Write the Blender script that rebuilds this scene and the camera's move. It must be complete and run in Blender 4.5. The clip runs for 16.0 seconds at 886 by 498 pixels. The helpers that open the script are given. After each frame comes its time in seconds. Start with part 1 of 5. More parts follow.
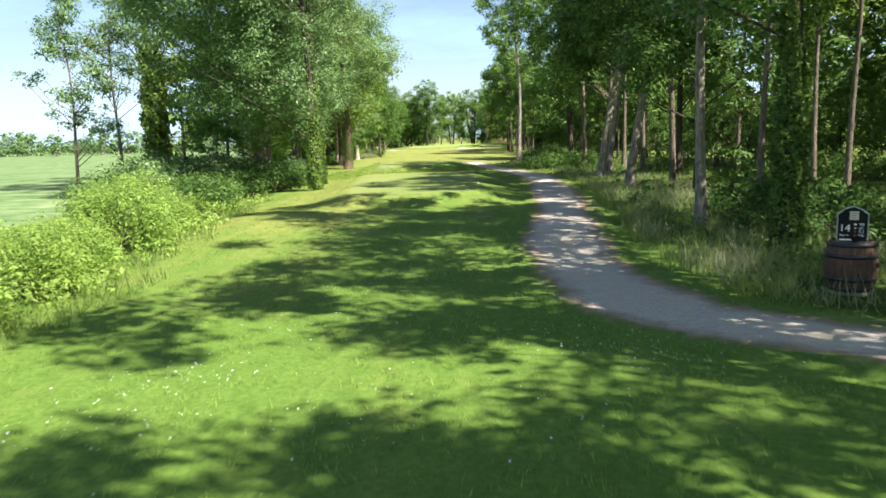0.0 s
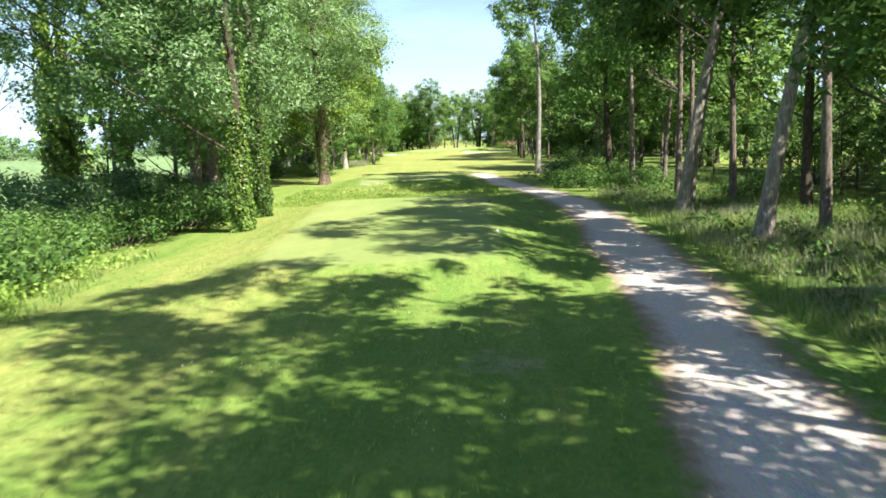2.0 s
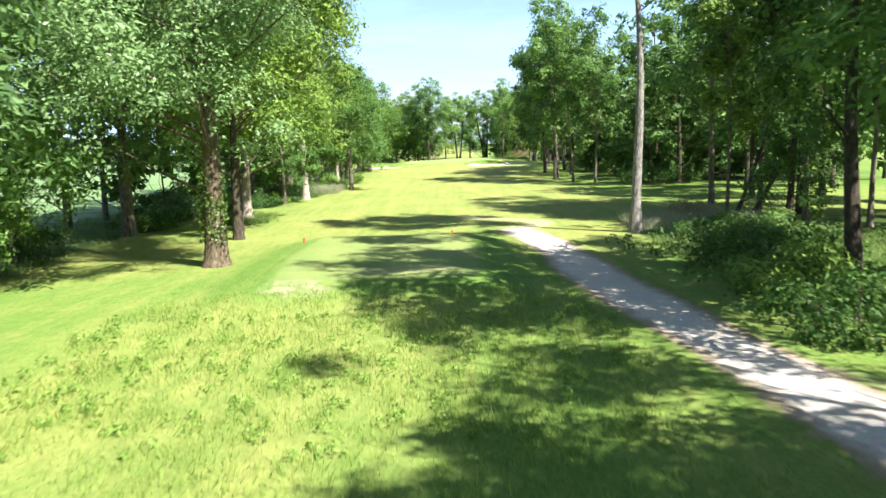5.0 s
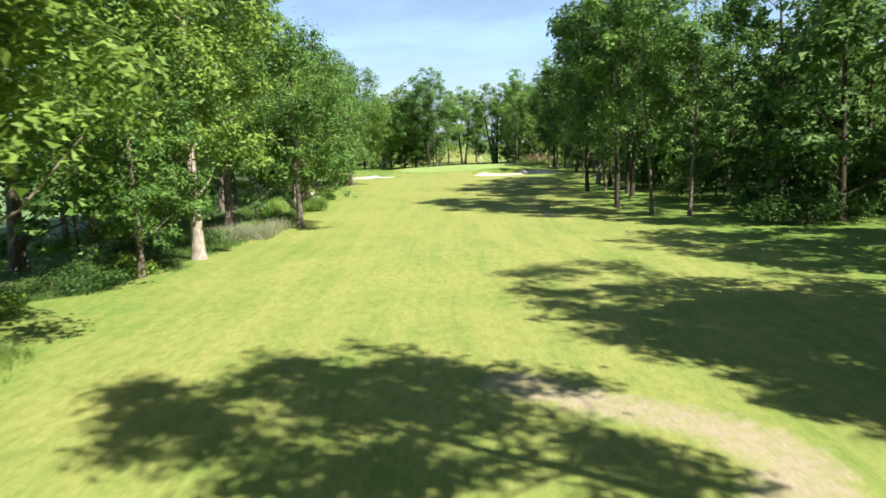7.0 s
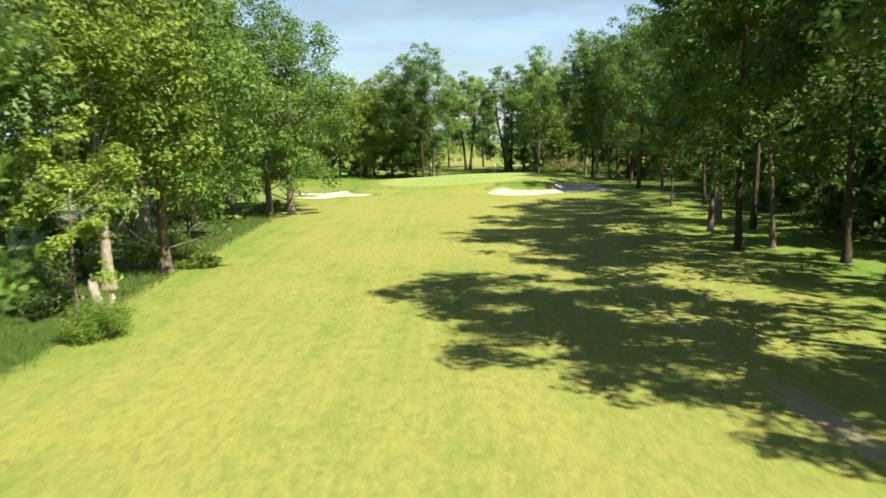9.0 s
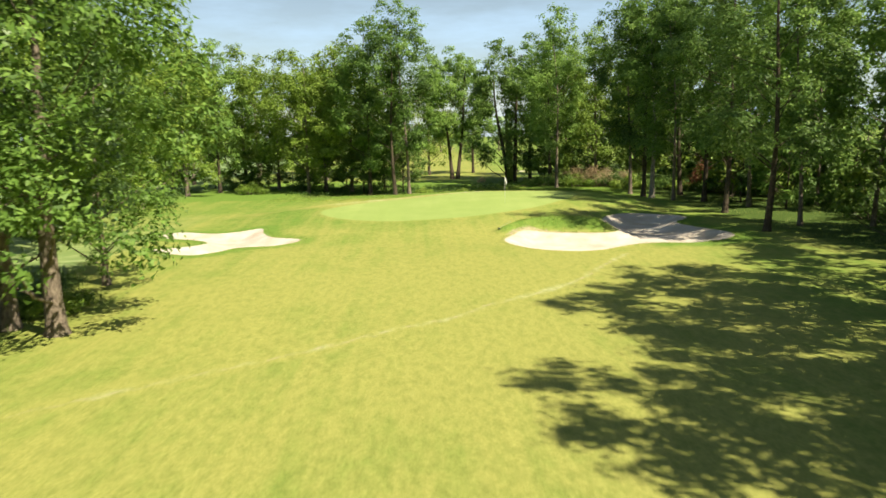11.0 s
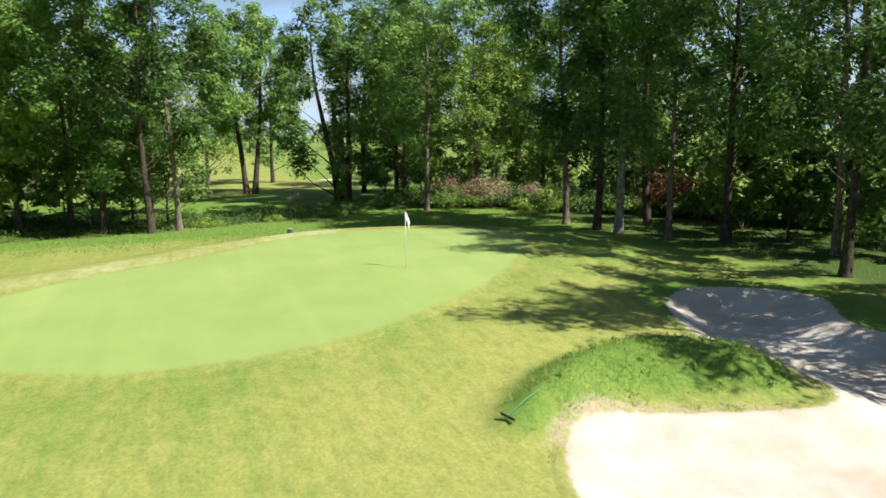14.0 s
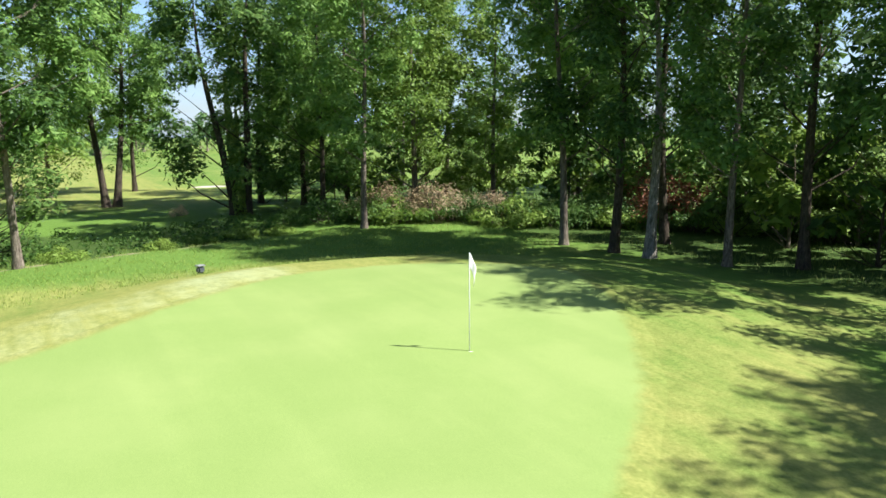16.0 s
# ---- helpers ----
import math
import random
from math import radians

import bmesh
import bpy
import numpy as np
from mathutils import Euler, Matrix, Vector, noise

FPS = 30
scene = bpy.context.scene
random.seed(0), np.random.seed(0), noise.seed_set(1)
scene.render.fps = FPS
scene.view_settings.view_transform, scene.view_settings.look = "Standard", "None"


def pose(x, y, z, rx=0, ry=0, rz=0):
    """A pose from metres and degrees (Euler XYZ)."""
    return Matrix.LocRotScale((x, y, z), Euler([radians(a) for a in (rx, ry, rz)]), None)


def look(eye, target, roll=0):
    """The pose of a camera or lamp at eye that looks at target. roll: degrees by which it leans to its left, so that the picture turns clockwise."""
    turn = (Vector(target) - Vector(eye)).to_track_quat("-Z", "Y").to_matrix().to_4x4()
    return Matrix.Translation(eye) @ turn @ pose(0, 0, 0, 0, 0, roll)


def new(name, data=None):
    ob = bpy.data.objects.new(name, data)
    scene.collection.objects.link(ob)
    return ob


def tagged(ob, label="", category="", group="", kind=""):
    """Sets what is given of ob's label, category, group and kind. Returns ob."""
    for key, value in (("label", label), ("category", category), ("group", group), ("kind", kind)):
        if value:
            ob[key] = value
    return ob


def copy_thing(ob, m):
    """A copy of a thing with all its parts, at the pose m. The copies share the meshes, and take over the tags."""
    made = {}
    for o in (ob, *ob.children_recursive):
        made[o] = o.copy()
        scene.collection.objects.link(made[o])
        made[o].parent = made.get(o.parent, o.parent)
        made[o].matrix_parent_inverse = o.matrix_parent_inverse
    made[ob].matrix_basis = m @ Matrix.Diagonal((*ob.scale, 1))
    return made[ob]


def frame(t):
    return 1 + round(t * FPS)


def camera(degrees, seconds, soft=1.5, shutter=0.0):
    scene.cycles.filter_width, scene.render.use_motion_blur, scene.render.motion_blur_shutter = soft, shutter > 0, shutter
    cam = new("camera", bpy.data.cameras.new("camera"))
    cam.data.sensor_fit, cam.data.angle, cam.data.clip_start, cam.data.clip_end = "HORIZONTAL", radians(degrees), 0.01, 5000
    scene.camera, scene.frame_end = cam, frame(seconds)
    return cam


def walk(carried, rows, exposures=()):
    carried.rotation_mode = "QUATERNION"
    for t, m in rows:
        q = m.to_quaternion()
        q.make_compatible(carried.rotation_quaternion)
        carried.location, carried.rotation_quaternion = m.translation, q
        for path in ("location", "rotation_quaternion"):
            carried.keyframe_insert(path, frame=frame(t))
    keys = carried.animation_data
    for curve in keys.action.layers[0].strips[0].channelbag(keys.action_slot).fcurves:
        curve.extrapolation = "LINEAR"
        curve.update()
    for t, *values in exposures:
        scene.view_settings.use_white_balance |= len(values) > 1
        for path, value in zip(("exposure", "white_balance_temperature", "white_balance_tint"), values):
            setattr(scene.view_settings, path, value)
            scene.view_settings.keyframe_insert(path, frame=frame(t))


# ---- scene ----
cam = camera(61.9, 16.0, soft=1.55, shutter=0.22)
METRES, EYE = 170.0, 2.42
ROWS = [
    (0.0, 0.0, 0.0, 0.0, -0.24, -8.53, 1.63),
    (0.5, 0.0003, 0.0163, 0.0, 0.02, -8.54, 1.7),
    (1.0, 0.0006, 0.0352, 0.0002, 0.04, -8.51, 1.76),
    (1.5, 0.0011, 0.057, 0.001, 0.03, -8.45, 1.78),
    (2.0, 0.002, 0.0805, 0.0021, 0.1, -8.41, 1.8),
    (2.5, 0.0023, 0.1049, 0.0034, 0.1, -8.36, 1.77),
    (3.0, 0.0027, 0.1304, 0.0047, 0.17, -8.33, 1.7),
    (5.5, -0.0025, 0.2679, 0.0089, -0.05, -8.07, 1.68),
    (6.0, -0.0025, 0.3016, 0.0098, 0.0, -8.08, 1.67),
    (6.5, -0.0027, 0.3396, 0.0107, 0.07, -8.09, 1.66),
    (7.0, -0.0025, 0.3847, 0.0117, 0.12, -8.12, 1.62),
    (7.5, -0.0024, 0.4321, 0.0121, 0.12, -8.12, 1.54),
    (8.0, -0.0024, 0.4809, 0.0127, 0.09, -8.16, 1.55),
    (8.5, -0.0025, 0.5305, 0.0135, 0.05, -8.24, 1.47),
    (9.0, -0.0029, 0.5791, 0.014, 0.03, -8.28, 1.38),
    (11.5, -0.0054, 0.7982, 0.0177, -3.43, -8.82, 0.94),
    (12.0, -0.0065, 0.8345, 0.0171, -6.23, -8.87, 0.94),
    (12.5, -0.0066, 0.8675, 0.0164, -9.03, -8.83, 0.9),
    (13.0, -0.0066, 0.8934, 0.0157, -11.92, -8.85, 0.8),
    (13.5, -0.0066, 0.9134, 0.0151, -15.12, -8.9, 0.74),
    (14.0, -0.0071, 0.9328, 0.0146, -18.88, -8.99, 0.69),
    (14.5, -0.0077, 0.9508, 0.014, -21.52, -9.08, 0.68),
    (15.0, -0.0082, 0.9692, 0.0134, -24.02, -9.04, 0.62),
    (15.5, -0.009, 0.9858, 0.0129, -26.48, -8.96, 0.51),
    (16.0, -0.0101, 0.9994, 0.0124, -29.98, -8.85, 0.43),
]
EXPOSURES = [(0.0, 1.30, 6600, 11), (1.0, 1.53, 6400, 12), (1.5, 1.60, 6300, 12), (2.0, 1.57, 6300, 13), (3.0, 1.70, 6200, 12), (5.5, 1.58, 6100, 12), (6.5, 1.30, 6250, 12), (7.0, 1.13, 6300, 12), (8.0, 1.05, 6900, 10), (9.0, 1.03, 7250, 9), (11.5, 0.89, 7750, 9), (12.5, 0.80, 7500, 10), (13.5, 0.80, 6700, 11), (14.0, 0.85, 6420, 12), (14.5, 0.98, 6200, 12), (15.0, 1.05, 6100, 12), (16.0, 1.08, 6050, 12)]
walk(cam, [(t, pose(0, 0, EYE) @ pose(METRES * x, METRES * y, METRES * z, 90 + pitch, roll, yaw)) for t, x, y, z, yaw, pitch, roll in ROWS], EXPOSURES)

# ---- world and sun ----
SUN_ELEVATION, SUN_X, SUN_Y = radians(50), 0.80, -0.60
sun_data = bpy.data.lights.new("sun", "SUN")
sun_data.energy, sun_data.angle, sun_data.color = 5.0, radians(0.53), (1.0, 0.95, 0.86)
sun = new("sun", sun_data)
sun_way = Vector((SUN_X * math.cos(SUN_ELEVATION), SUN_Y * math.cos(SUN_ELEVATION), math.sin(SUN_ELEVATION)))
sun.matrix_world = look(sun_way * 200, (0, 0, 0))
world = bpy.data.worlds.new("sky")
scene.world = world
world.use_nodes = True
wn, wl = world.node_tree.nodes, world.node_tree.links
sky = wn.new("ShaderNodeTexSky")
sky.sky_type, sky.sun_disc = "NISHITA", False
sky.sun_elevation, sky.sun_rotation = SUN_ELEVATION, math.atan2(SUN_X, SUN_Y)
sky.air_density, sky.dust_density, sky.ozone_density = 1.0, 0.6, 1.0
# thin high cloud, denser towards the horizon all round
sky_way = wn.new("ShaderNodeTexCoord").outputs["Generated"]
height_split = wn.new("ShaderNodeSeparateXYZ")
wl.new(sky_way, height_split.inputs[0])
veil = wn.new("ShaderNodeMapRange")
veil.interpolation_type = "SMOOTHSTEP"
for socket, value in (("From Min", 0.45), ("From Max", -0.02), ("To Min", 0.0), ("To Max", 0.42)):
    veil.inputs[socket].default_value = value
wl.new(height_split.outputs["Z"], veil.inputs["Value"])
stretch = wn.new("ShaderNodeMapping")
stretch.inputs["Scale"].default_value = (1.0, 1.0, 4.5)
wl.new(sky_way, stretch.inputs["Vector"])
cirrus = wn.new("ShaderNodeTexNoise")
cirrus.inputs["Scale"].default_value, cirrus.inputs["Detail"].default_value, cirrus.inputs["Roughness"].default_value = 2.6, 6.0, 0.6
wl.new(stretch.outputs[0], cirrus.inputs["Vector"])
wisp = wn.new("ShaderNodeMapRange")
for socket, value in (("From Min", 0.46), ("From Max", 0.72), ("To Min", 0.45), ("To Max", 1.9)):
    wisp.inputs[socket].default_value = value
wl.new(cirrus.outputs["Fac"], wisp.inputs["Value"])
cover = wn.new("ShaderNodeMath")
cover.operation, cover.use_clamp = "MULTIPLY", True
wl.new(veil.outputs[0], cover.inputs[0])
wl.new(wisp.outputs[0], cover.inputs[1])
clouded = wn.new("ShaderNodeMix")
clouded.data_type = "RGBA"
clouded.inputs[7].default_value = (5.6, 9.1, 14.2, 1.0)
wl.new(cover.outputs[0], clouded.inputs[0])
wl.new(sky.outputs["Color"], clouded.inputs[6])
wl.new(clouded.outputs[2], wn["Background"].inputs["Color"])
wn["Background"].inputs["Strength"].default_value = 0.064


# ---- materials ----
class Mat:
    """A node material with short helpers."""

    def __init__(self, name):
        self.m = bpy.data.materials.new(name)
        self.m.use_nodes = True
        self.t = self.m.node_tree
        self.n, self.l = self.t.nodes, self.t.links
        self.b = self.n["Principled BSDF"]

    def node(self, kind, **sockets):
        nd = self.n.new(kind)
        for k, v in sockets.items():
            self.put(nd, k.replace("_", " "), v)
        return nd

    def put(self, nd, key, v):
        if isinstance(v, bpy.types.NodeSocket):
            self.l.new(v, nd.inputs[key])
        else:
            nd.inputs[key].default_value = v

    def pos(self, world_space=True, scale=(1, 1, 1)):
        src = self.node("ShaderNodeNewGeometry").outputs["Position"] if world_space else self.node("ShaderNodeTexCoord").outputs["Object"]
        mp = self.node("ShaderNodeMapping", Vector=src)
        mp.inputs["Scale"].default_value = scale
        return mp.outputs[0]

    def noise(self, vec, scale, detail=3.0, rough=0.55):
        return self.node("ShaderNodeTexNoise", Vector=vec, Scale=scale, Detail=detail, Roughness=rough).outputs["Fac"]

    def ramp(self, fac, *stops):
        r = self.node("ShaderNodeValToRGB", Fac=fac)
        e = r.color_ramp.elements
        while len(e) < len(stops):
            e.new(0.5)
        for el, (p, c) in zip(e, stops):
            el.position, el.color = p, (*c, 1) if len(c) == 3 else c
        return r.outputs["Color"]

    def step(self, fac, a, b):
        m = self.node("ShaderNodeMapRange", Value=fac)
        m.interpolation_type = "SMOOTHSTEP"
        m.inputs["From Min"].default_value, m.inputs["From Max"].default_value = a, b
        return m.outputs[0]

    def mix(self, fac, a, b, mode="MIX"):
        m = self.n.new("ShaderNodeMix")
        m.data_type, m.blend_type = "RGBA", mode
        for sock, v in ((m.inputs[0], fac), (m.inputs[6], a), (m.inputs[7], b)):
            if isinstance(v, bpy.types.NodeSocket):
                self.l.new(v, sock)
            else:
                sock.default_value = v if isinstance(v, (int, float)) else (*v, 1)
        return m.outputs[2]

    def math(self, op, a, b=0.0):
        m = self.n.new("ShaderNodeMath")
        m.operation = op
        for sock, v in ((m.inputs[0], a), (m.inputs[1], b)):
            if isinstance(v, bpy.types.NodeSocket):
                self.l.new(v, sock)
            else:
                sock.default_value = v
        return m.outputs[0]

    def attr(self, name):
        a = self.node("ShaderNodeAttribute")
        a.attribute_name = name
        return a.outputs["Fac"]

    def bump(self, height, strength, distance):
        self.put(self.b, "Normal", self.node("ShaderNodeBump", Height=height, Strength=strength, Distance=distance).outputs[0])

    def done(self, color, rough=0.7, spec=0.3, metal=0.0):
        self.put(self.b, "Base Color", color if isinstance(color, bpy.types.NodeSocket) else (*color, 1))
        self.put(self.b, "Roughness", rough)
        self.put(self.b, "Specular IOR Level", spec)
        self.put(self.b, "Metallic", metal)
        return self.m


def plain(name, color, rough=0.6, spec=0.4, metal=0.0, grain=20.0, amount=0.25):
    """A surface of one paint or stuff, with faint stains and grain."""
    k = Mat(name)
    p = k.pos(False)
    n1, n2 = k.noise(p, grain), k.noise(p, grain * 0.15)
    f = k.math("ADD", k.math("MULTIPLY", n1, 0.5), k.math("MULTIPLY", n2, 0.5))
    dark = tuple(c * (1 - amount) for c in color)
    lite = tuple(min(1, c * (1 + amount)) for c in color)
    k.bump(n1, 0.25, 0.01)
    return k.done(k.ramp(f, (0.3, dark), (0.7, lite)), rough, spec, metal)


def turf_color(k):
    """Mown lawn: fresh and dry blades, clumps, mowing bands and thin spots."""
    p = k.pos()
    fine = k.noise(p, 14.0, 6.0, 0.8)
    tuft = k.noise(k.pos(True, (1.0, 0.42, 1.0)), 4.5, 4.0, 0.65)
    patch = k.noise(p, 0.55, 4.0, 0.6)
    broad = k.noise(p, 0.12, 2.0)
    streak = k.noise(k.pos(True, (1.5, 0.07, 1.0)), 1.0, 3.0, 0.6)
    fresh = k.ramp(fine, (0.25, (0.058, 0.122, 0.018)), (0.76, (0.190, 0.305, 0.060)))
    dry = k.ramp(fine, (0.25, (0.165, 0.188, 0.042)), (0.76, (0.385, 0.388, 0.118)))
    clump = k.noise(p, 2.2, 4.0, 0.7)
    d = k.math("ADD", k.attr("dry"), k.math("MULTIPLY", k.math("SUBTRACT", patch, 0.5), 0.55))
    d = k.math("ADD", d, k.math("MULTIPLY", k.math("SUBTRACT", streak, 0.5), 0.95))
    d = k.math("ADD", d, k.math("MULTIPLY", k.math("SUBTRACT", clump, 0.5), 0.40))
    d = k.math("ADD", d, k.math("MULTIPLY", k.math("SUBTRACT", broad, 0.5), 0.7))
    swath = k.node("ShaderNodeTexNoise", Vector=k.pos(True, (1.0, 0.55, 1.0)), Scale=0.21, Detail=2.0, Roughness=0.5, Distortion=1.6).outputs["Fac"]
    d = k.math("ADD", d, k.math("MULTIPLY", k.math("SUBTRACT", swath, 0.5), 0.55))
    col = k.mix(k.step(d, 0.0, 1.0), fresh, dry)
    straw = k.ramp(fine, (0.25, (0.310, 0.345, 0.155)), (0.76, (0.450, 0.485, 0.245)))
    col = k.mix(k.step(d, 1.15, 2.0), col, straw)
    col = k.mix(k.step(tuft, 0.30, 0.62), k.mix(0.27, col, (0.050, 0.105, 0.014)), col)
    bare = k.step(k.math("ADD", k.attr("bare"), k.math("MULTIPLY", k.math("SUBTRACT", k.noise(p, 3.0, 5.0, 0.7), 0.5), 0.9)), 0.35, 0.85)
    soil = k.ramp(fine, (0.3, (0.25, 0.20, 0.125)), (0.7, (0.46, 0.39, 0.27)))
    col = k.mix(bare, col, soil)
    wild = k.ramp(fine, (0.3, (0.026, 0.056, 0.012)), (0.7, (0.082, 0.128, 0.030)))
    w = k.step(k.math("ADD", k.attr("wild"), k.math("MULTIPLY", k.math("SUBTRACT", k.noise(p, 1.1, 4.0, 0.6), 0.5), 0.9)), 0.3, 0.8)
    col = k.mix(w, col, wild)
    return col, fine, tuft


def turf_material():
    k = Mat("mown turf")
    col, fine, tuft = turf_color(k)
    rows = k.noise(k.pos(True, (0.10, 1.2, 1)), 1.0, 5.0, 0.7)
    gaps = k.noise(k.pos(), 0.45, 6.0, 0.75)
    crop = k.ramp(k.math("ADD", k.math("MULTIPLY", rows, 0.5), k.math("MULTIPLY", gaps, 0.5)), (0.36, (0.060, 0.120, 0.040)), (0.50, (0.150, 0.235, 0.090)), (0.64, (0.330, 0.385, 0.200)))
    col = k.mix(k.attr("crop"), col, crop)
    k.bump(k.math("ADD", fine, k.math("MULTIPLY", tuft, 1.5)), 0.42, 0.03)
    return k.done(col, 0.85, 0.08)


def edge_mask(k, width, rough=0.8, scale=2.2):
    """1 inside the patch, 0 beyond its ragged border; the border's distance is kept in 'inset'."""
    n = k.noise(k.pos(), scale, 5.0, 0.65)
    return k.step(k.math("ADD", k.attr("inset"), k.math("MULTIPLY", k.math("SUBTRACT", n, 0.5), rough)), -width, width)


def path_material():
    k = Mat("gravel path")
    col, fine, tuft = turf_color(k)
    p = k.pos()
    stones = k.node("ShaderNodeTexVoronoi", Vector=p, Scale=22.0).outputs["Color"]
    lum = k.noise(p, 45.0, 3.0, 0.7)
    gravel = k.ramp(lum, (0.28, (0.320, 0.280, 0.238)), (0.50, (0.530, 0.478, 0.418)), (0.75, (0.710, 0.658, 0.590)))
    gravel = k.mix(0.18, gravel, stones, "OVERLAY")
    gravel = k.mix(k.step(k.noise(p, 0.9, 4.0), 0.45, 0.75), gravel, (0.54, 0.46, 0.36))
    m = edge_mask(k, 0.14, 0.75, 3.0)
    verge = k.step(k.math("ADD", k.attr("inset"), k.math("MULTIPLY", k.math("SUBTRACT", k.noise(p, 1.8, 5.0, 0.7), 0.5), 0.9)), -0.05, 0.50)
    dirt = k.mix(verge, k.ramp(lum, (0.3, (0.200, 0.145, 0.085)), (0.7, (0.360, 0.275, 0.180))), gravel)
    # the far end is worn into the grass in patches
    along = k.node("ShaderNodeSeparateXYZ", Vector=p).outputs["Y"]
    worn = k.math("ADD", k.noise(p, 1.5, 5.0, 0.7), k.math("MULTIPLY", k.math("SUBTRACT", along, 73.0), 0.045))
    m = k.math("MULTIPLY", m, k.math("SUBTRACT", 1.0, k.math("MULTIPLY", k.step(worn, 0.40, 0.66), 0.8)))
    col = k.mix(m, col, dirt)
    k.bump(k.math("ADD", fine, lum), 0.5, 0.025)
    return k.done(col, 0.9, 0.1)


def fine_turf_material(name, lo, hi, pale, share=1.0):
    """Close-mown putting or tee surface."""
    k = Mat(name)
    col, fine, tuft = turf_color(k)
    p = k.pos()
    short = k.noise(p, 60.0, 3.0, 0.7)
    base = k.ramp(short, (0.3, lo), (0.7, hi))
    base = k.mix(k.math("MULTIPLY", k.step(k.noise(p, 0.5, 4.0), 0.30, 0.80), 0.55), base, pale)
    bands = k.noise(k.pos(True, (0.9, 0.07, 1)), 1.0, 3.0)
    base = k.mix(k.math("MULTIPLY", k.step(bands, 0.4, 0.6), 0.22), base, lo)
    col = k.mix(k.math("MULTIPLY", edge_mask(k, 0.16, 0.45, 2.0), share), col, base)
    k.bump(short, 0.25, 0.008)
    return k.done(col, 0.8, 0.10)


def sand_material():
    k = Mat("bunker sand")
    turf, fine, tuft = turf_color(k)
    p = k.pos()
    f = k.noise(p, 70.0, 3.0, 0.7)
    broad = k.noise(p, 0.8, 4.0, 0.6)
    prints = k.noise(p, 5.0, 3.0, 0.6)
    col = k.ramp(broad, (0.34, (0.505, 0.484, 0.436)), (0.64, (0.405, 0.345, 0.262)))
    col = k.mix(k.math("MULTIPLY", f, 0.3), col, (0.54, 0.50, 0.44))
    # browner towards the sand's border
    rimmed = k.mix(edge_mask(k, 0.22, 0.5, 1.5), (0.40, 0.34, 0.26), col)
    col = k.mix(edge_mask(k, 0.05, 0.30, 4.0), turf, rimmed)
    k.bump(k.math("ADD", k.math("MULTIPLY", f, 0.25), prints), 0.35, 0.03)
    return k.done(col, 0.9, 0.15)


def leaf_material(name, dark, mid, lite, glow=0.31, rough=0.55, gloss=0.22):
    """Thin leaves that let light through; each leaf, clump and tree has its own tint."""
    k = Mat(name)
    g = k.node("ShaderNodeNewGeometry")
    obj = k.node("ShaderNodeObjectInfo")
    clump = k.noise(k.pos(), 0.55, 3.0, 0.6)
    f = k.math("ADD", k.math("MULTIPLY", g.outputs["Random Per Island"], 0.5), k.math("MULTIPLY", clump, 0.5))
    f = k.math("ADD", f, k.math("MULTIPLY", k.math("SUBTRACT", obj.outputs["Random"], 0.5), 0.35))
    col = k.ramp(f, (0.18, dark), (0.50, mid), (0.85, lite))
    k.done(col, rough, gloss)
    tr = k.node("ShaderNodeBsdfTranslucent", Color=k.mix(0.55, col, lite))
    mx = k.node("ShaderNodeMixShader", Fac=glow)
    k.l.new(k.b.outputs[0], mx.inputs[1])
    k.l.new(tr.outputs[0], mx.inputs[2])
    k.l.new(mx.outputs[0], k.n["Material Output"].inputs["Surface"])
    return k.m


def bark_material(name, dark, lite, moss=0.3):
    k = Mat(name)
    p = k.pos(False, (1, 1, 0.22))
    ridges = k.noise(p, 16.0, 5.0, 0.7)
    blot = k.noise(k.pos(False), 2.2, 4.0, 0.6)
    col = k.ramp(ridges, (0.32, dark), (0.68, lite))
    col = k.mix(k.math("MULTIPLY", k.step(blot, 0.48, 0.72), moss), col, (0.085, 0.105, 0.035))
    lichen = k.step(k.noise(k.pos(False, (1, 1, 0.6)), 7.0, 5.0, 0.7), 0.56, 0.66)
    col = k.mix(k.math("MULTIPLY", lichen, 0.45), col, tuple(min(0.6, 1.5 * c + 0.03) for c in lite))
    k.bump(ridges, 1.0, 0.06)
    return k.done(col, 0.9, 0.12)


TURF = turf_material()
PATH = path_material()
GREEN = fine_turf_material("putting green turf", (0.188, 0.268, 0.074), (0.268, 0.358, 0.106), (0.300, 0.368, 0.125))
TEE = fine_turf_material("tee turf", (0.165, 0.220, 0.066), (0.250, 0.300, 0.102), (0.300, 0.330, 0.130), 0.6)
SAND = sand_material()
LEAF_A = leaf_material("oak green leaves", (0.042, 0.094, 0.018), (0.115, 0.225, 0.041), (0.240, 0.380, 0.085))
LEAF_B = leaf_material("ash grey-green leaves", (0.046, 0.098, 0.029), (0.128, 0.232, 0.070), (0.255, 0.385, 0.140), 0.30, 0.45, 0.40)
LEAF_C = leaf_material("fresh yellow-green leaves", (0.058, 0.110, 0.016), (0.158, 0.256, 0.037), (0.308, 0.425, 0.082))
LEAF_D = leaf_material("deep green leaves", (0.028, 0.066, 0.014), (0.078, 0.160, 0.033), (0.185, 0.295, 0.066))
IVY = leaf_material("ivy leaves", (0.030, 0.072, 0.012), (0.115, 0.205, 0.034), (0.290, 0.400, 0.075), 0.30, 0.4, 0.35)
BRAMBLE = leaf_material("bramble leaves", (0.024, 0.06, 0.015), (0.063, 0.143, 0.027), (0.165, 0.277, 0.054), 0.3)
